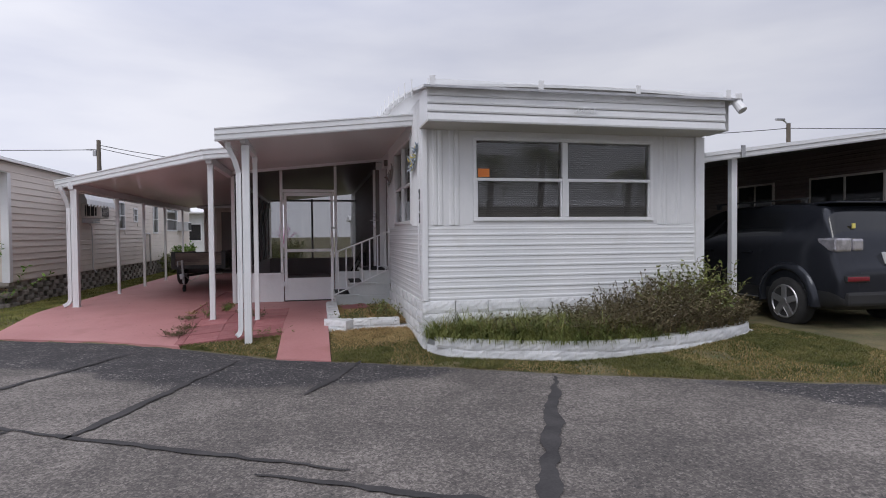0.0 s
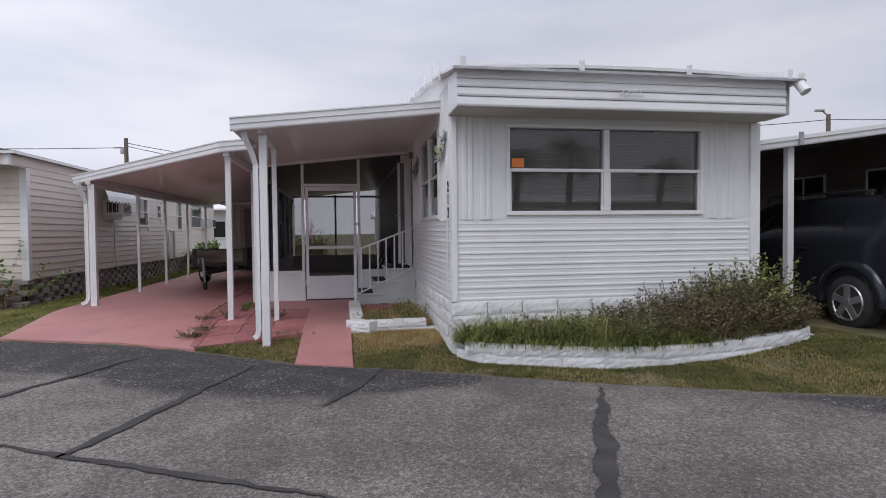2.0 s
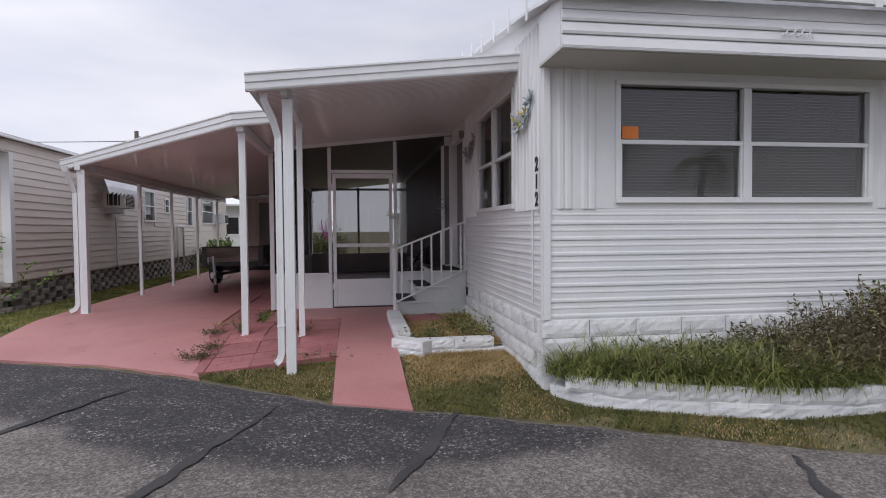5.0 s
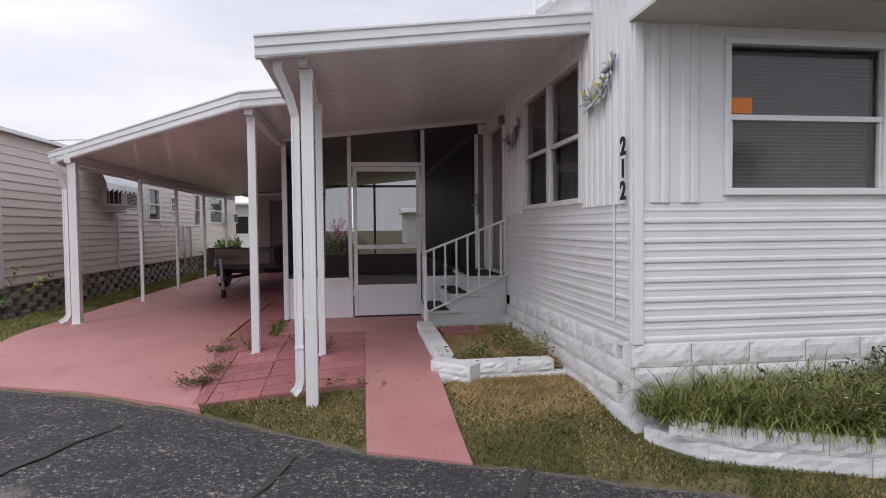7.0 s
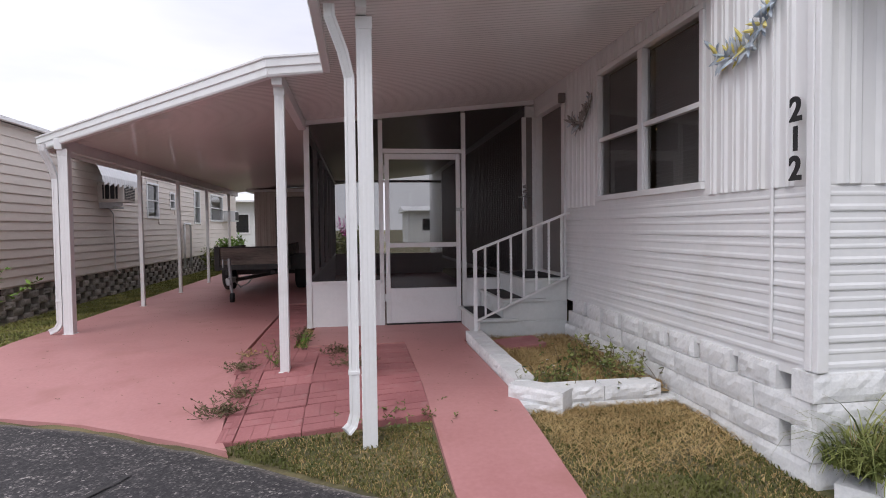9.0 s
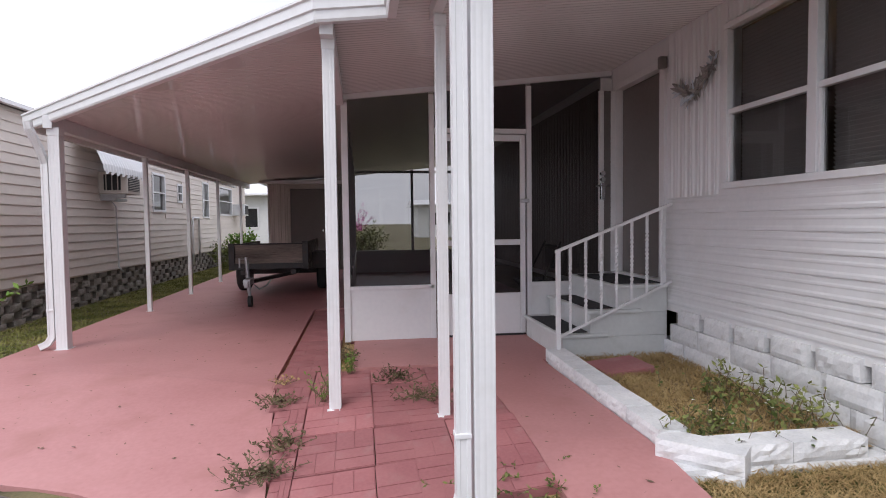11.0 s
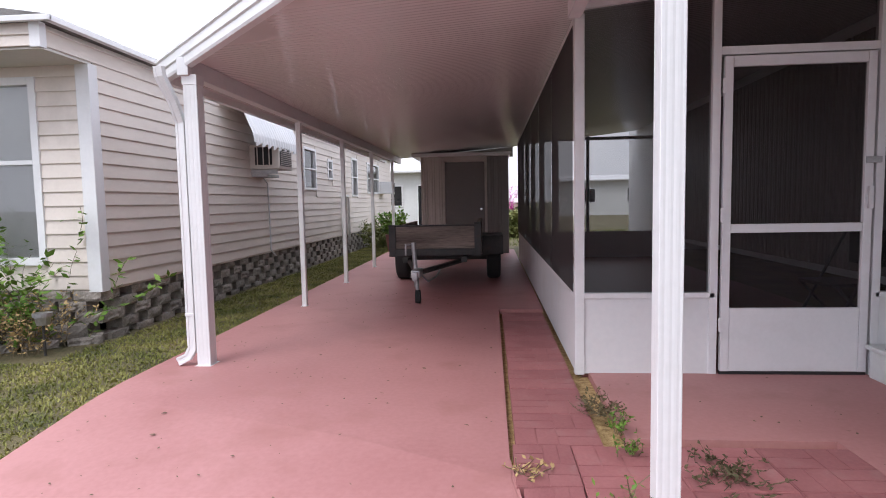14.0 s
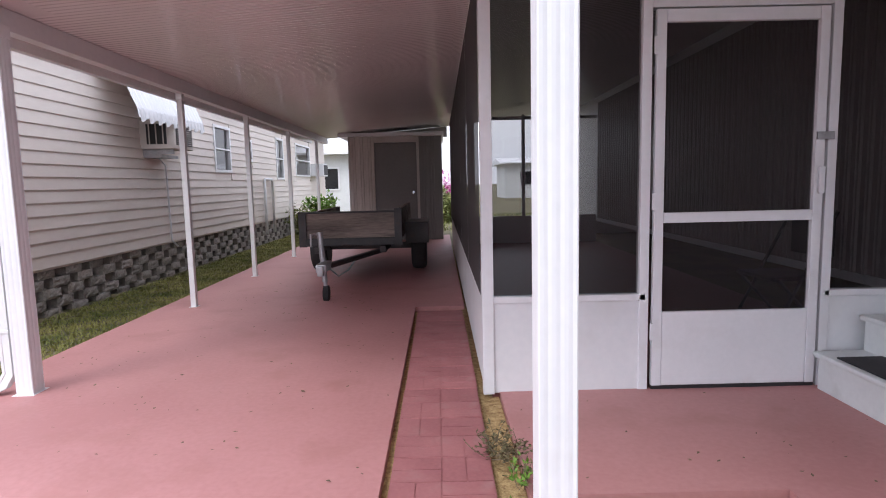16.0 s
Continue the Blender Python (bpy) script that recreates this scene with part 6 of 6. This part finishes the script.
def tufts(name, centres, length, width, mat, seed, label, per=26):
    """Clumps of long grass whose blades arch outwards and hang over."""
    rnd = random.Random(seed)
    vs, fs = [], []
    for cx, cy, cz in centres:
        size = length * rnd.uniform(0.55, 1.25)
        for k in range(per):
            a, ln, w = rnd.uniform(0, 6.2832), size * rnd.uniform(0.5, 1.15), width * rnd.uniform(0.6, 1.3)
            droop = rnd.uniform(0.5, 2.0)
            rise = rnd.uniform(0.9, 1.45)
            u, sd = Vector((math.cos(a), math.sin(a), 0)), Vector((-math.sin(a), math.cos(a), 0))
            p = Vector((cx + rnd.gauss(0, 0.03), cy + rnd.gauss(0, 0.03), cz))
            i0 = len(vs)
            for j in range(5):
                vs += [p - sd * w * (1 - j * 0.21), p + sd * w * (1 - j * 0.21)]
                p = p + (u * math.cos(rise) + Vector((0, 0, math.sin(rise)))) * (ln / 4)
                rise -= droop * 0.38
            for j in range(4):
                q = i0 + 2 * j
                fs.append((q, q + 1, q + 3, q + 2))
    return tagged(raw(name, vs, fs, mat), label, "grass", kind="stuff")


tufts("planter_grass", scatter(520, 1.02, 4.2, 5.2, 6.14, tall_left, lambda x, y: 0.19, 8), 0.36, 0.0058, LUSH, 9, "long green grass spilling over the planter")
tufts("planter_edge_grass", scatter(70, 1.0, 3.6, 5.15, 6.1, lambda x, y: abs(y - curve_low(x) - 0.08) < 0.06, lambda x, y: 0.20, 12), 0.30, 0.0055, LUSH, 13, "green grass hanging over the planter blocks", 20)
blades("planter_dry_grass", scatter(1000, 1.02, 5.2, 5.2, 6.3, in_bed, lambda x, y: 0.2, 10), 0.26, 0.003, 0.8, STRAW, 11, "dry grass stems among the planter weeds", "grass")
blades("planter_straw", scatter(8000, 0.0, 0.94, 7.46, 9.42, lambda x, y: True, lambda x, y: 0.185, 14), 0.055, 0.0035, 2.4, STRAW, 15, "dry straw lying in the small planter", "straw")
blades("straw_spill", scatter(4500, -0.05, 1.0, 6.5, 7.35, lambda x, y: random.random() < (y - 6.4), lawn_z, 16), 0.07, 0.0025, 3.0, STRAW, 17, "dry straw scattered on the grass", "straw")


def weed_patch(name, n, area, height, mat, seed, label, category="weeds", leaf=0.022, stem_mat=STEM, flowers=0, rise=1.0):
    """Thin branching stems, each with small leaves, in one mesh with three materials."""
    rnd = random.Random(seed)
    vs, fs, mi = [], [], []

    def quad(c, d, s, ln, wd, k):
        i = len(vs)
        vs.extend([c, c + d * ln * 0.5 + s * wd, c + d * ln, c + d * ln * 0.5 - s * wd])
        fs.append((i, i + 1, i + 2, i + 3))
        mi.append(k)

    for q in range(n):
        x, y, z, h = area(rnd)
        h *= height * rnd.uniform(0.6, 1.15)
        p = Vector((x, y, z))
        d = Vector((rnd.uniform(-0.6, 0.6), rnd.uniform(-0.7, 0.5), rise)).normalized()
        seg = max(3, int(h / 0.05))
        for i in range(seg):
            d = (d + Vector((rnd.uniform(-0.25, 0.25), rnd.uniform(-0.25, 0.25), rnd.uniform(-0.1, 0.1)))).normalized()
            nxt = p + d * (h / seg)
            s = d.cross(Vector((rnd.uniform(-1, 1), rnd.uniform(-1, 1), 0.1))).normalized() * 0.0022
            j = len(vs)
            vs.extend([p - s, p + s, nxt + s, nxt - s])
            fs.append((j, j + 1, j + 2, j + 3))
            mi.append(1)
            for r in range(rnd.randint(1, 3)):
                ld = Vector((rnd.uniform(-1, 1), rnd.uniform(-1, 1), rnd.uniform(-0.3, 0.8))).normalized()
                ls = ld.cross(Vector((rnd.uniform(-1, 1), rnd.uniform(-1, 1), 1))).normalized()
                quad(nxt, ld, ls, leaf * rnd.uniform(0.7, 1.6), leaf * rnd.uniform(0.18, 0.36), 0)
            p = nxt
        if flowers and rnd.random() < flowers:
            for r in range(5):
                a = r * 1.2566
                ld = Vector((math.cos(a), math.sin(a), 0.3))
                quad(p, ld, Vector((-math.sin(a), math.cos(a), 0)), 0.011, 0.004, 2)
    me = bpy.data.meshes.new(name)
    me.from_pydata([tuple(v) for v in vs], [], fs)
    for mt in (mat, stem_mat, PETAL):
        me.materials.append(mt)
    me.polygons.foreach_set("material_index", mi)
    me.update()
    return tagged(new(name, me), label, category, kind="stuff")


def right_bed(rnd):
    while True:
        x, y = rnd.uniform(1.6, 5.3), rnd.uniform(5.25, 6.45)
        if in_bed(x, y) and rnd.random() < (0.25 if x < 2.5 else 0.75 if x < 3.2 else 1):
            return x, y, 0.2, 0.42 + 0.75 * math.exp(-((x - 4.15) / 0.75) ** 2) * (0.5 + 0.5 * (y - 5.3)) + 0.25 * math.exp(-((x - 3.2) / 0.6) ** 2)


weed_patch("planter_weeds", 1900, right_bed, 0.62, WEED, 21, "dull brown-green weeds overgrowing the planter", leaf=0.032, flowers=0.16)
weed_patch("planter_shrub", 130, lambda r: (4.25 + r.gauss(0, 0.22), 5.9 + r.gauss(0, 0.12), 0.22, 1.0), 0.78, LUSH, 22, "taller leafy green weed in the planter", leaf=0.045)
weed_patch("small_planter_weeds", 80, lambda r: (0.68 + r.gauss(0, 0.13), 7.95 + r.gauss(0, 0.28), 0.18, 1.0), 0.22, LUSH, 23, "green weeds with white flowers in the small planter", leaf=0.035, flowers=0.25)
weed_patch("small_planter_weeds", 60, lambda r: (0.22 + r.gauss(0, 0.12), 7.65 + r.gauss(0, 0.1), 0.18, 1.0), 0.15, LUSH, 24, "green weeds in the small planter", leaf=0.03, flowers=0.1)
for k, (x, y, s, n, h, mt) in enumerate(((-2.10, 7.85, 0.06, 60, 0.13, WEED), (-2.04, 8.15, 0.04, 34, 0.13, WEED), (-2.14, 8.75, 0.06, 40, 0.09, WEED), (-1.32, 9.12, 0.08, 45, 0.09, WEED), (-1.16, 8.65, 0.09, 45, 0.10, WEED), (-1.72, 9.85, 0.05, 40, 0.13, WEED), (-1.84, 8.68, 0.04, 22, 0.22, LEAF), (-1.69, 9.60, 0.03, 18, 0.10, LEAF), (-2.15, 9.15, 0.03, 14, 0.08, STRAW), (-0.9, 7.42, 0.16, 30, 0.07, LUSH), (-1.68, 9.35, 0.03, 16, 0.08, LEAF))):
    weed_patch("paving_weed", n, lambda r, x=x, y=y, s=s: (x + r.gauss(0, s), y + r.gauss(0, s), slab_z(x, y) + 0.006, 1.0), h, mt, 30 + k, "small weed growing from a paving joint", leaf=0.022, rise=0.9 if mt == LEAF else 0.22)
weed_patch("neighbour_bed_weeds", 260, lambda r: (r.uniform(-7.6, -5.95), r.uniform(11.0, 11.75) + 0.0, 0.12, 1.0), 0.45, STRAW, 50, "dry straggling weeds below the beige home", leaf=0.03)
weed_patch("rose_bush", 34, lambda r: (-6.55 + r.gauss(0, 0.3), 11.45 + r.gauss(0, 0.12), 0.15, 1.0), 1.25, LEAF, 51, "thin straggly rose bush below the window", "shrub", leaf=0.07)
weed_patch("corner_shrub", 40, lambda r: (-4.75 + r.gauss(0, 0.08), 21.4 + r.gauss(0, 0.08), 0.5, 1.0), 0.6, LEAF, 52, "bright green leafy shrub behind the carport", "shrub", leaf=0.11)
weed_patch("dark_shrub", 60, lambda r: (-5.3 + r.gauss(0, 0.15), 22.4 + r.gauss(0, 0.3), 0.1, 1.0), 0.8, LUSH, 53, "dark green shrub by the beige home", "shrub", leaf=0.08)
weed_patch("bougainvillea", 22, lambda r: (-1.62 + r.gauss(0, 0.05), 26.0 + r.gauss(0, 0.3), 1.0, 1.0), 1.0, MAGENTA, 54, "magenta flowering bougainvillea behind the lanai", "shrub", leaf=0.05)
weed_patch("back_hedge", 200, lambda r: (r.uniform(-2.2, -1.2), 26.4 + r.gauss(0, 0.25), 0.0, 1.0), 1.2, LUSH, 55, "green hedge behind the lanai", "shrub", leaf=0.10)
pot = base("plant_pot", -4.75, 21.4, 0.1, "round terracotta plant pot beside the carport", "pot")
rods("body", [((-4.75, 21.4, 0.08), (-4.75, 21.4, 0.52), 0.16, 0.23)], PAVER, pot, 16)
sl = base("garden_light", -5.98, 11.25, 0.3, "small brass solar garden light in the bed", "garden light")
rods("head", [((-6.0, 11.25, 0.36), (-6.0, 11.25, 0.43), 0.05, 0.06), ((-6.0, 11.25, 0.43), (-6.0, 11.25, 0.46), 0.075)], STEEL, sl, 12)
rods("stake", [((-6.0, 11.25, 0.05), (-6.0, 11.25, 0.36), 0.01)], BLACK_METAL, sl)


# ---- crumbs of leaf and bark on the paint ----
def crumbs(n, seed):
    rnd = random.Random(seed)
    vs, fs = [], []
    while len(fs) < n:
        x, y = rnd.uniform(-4.6, 0.8), rnd.uniform(7.0, 14.5)
        if y < edge_y(x) + 0.3 or (x > -2.25 and y < 9.6 and not -0.7 < x < -0.13) or (x > -1.66 and y > 10.5) or (-2.25 < x < -1.6):
            continue
        r, a = rnd.uniform(0.002, 0.009) * (1.6 if rnd.random() < 0.08 else 1), rnd.uniform(0, 6.28)
        i = len(vs)
        for k in range(4):
            vs.append((x + r * math.cos(a + k * 1.57) * (1.7 if k % 2 else 0.8), y + r * math.sin(a + k * 1.57) * (1.7 if k % 2 else 0.8), slab_z(x, y) + 0.006 + rnd.uniform(0, 0.004)))
        fs.append((i, i + 1, i + 2, i + 3))
    return tagged(raw("leaf_litter", vs, fs, STEM), "scattered dry leaf crumbs on pink paint", "litter", kind="stuff")


crumbs(420, 71)
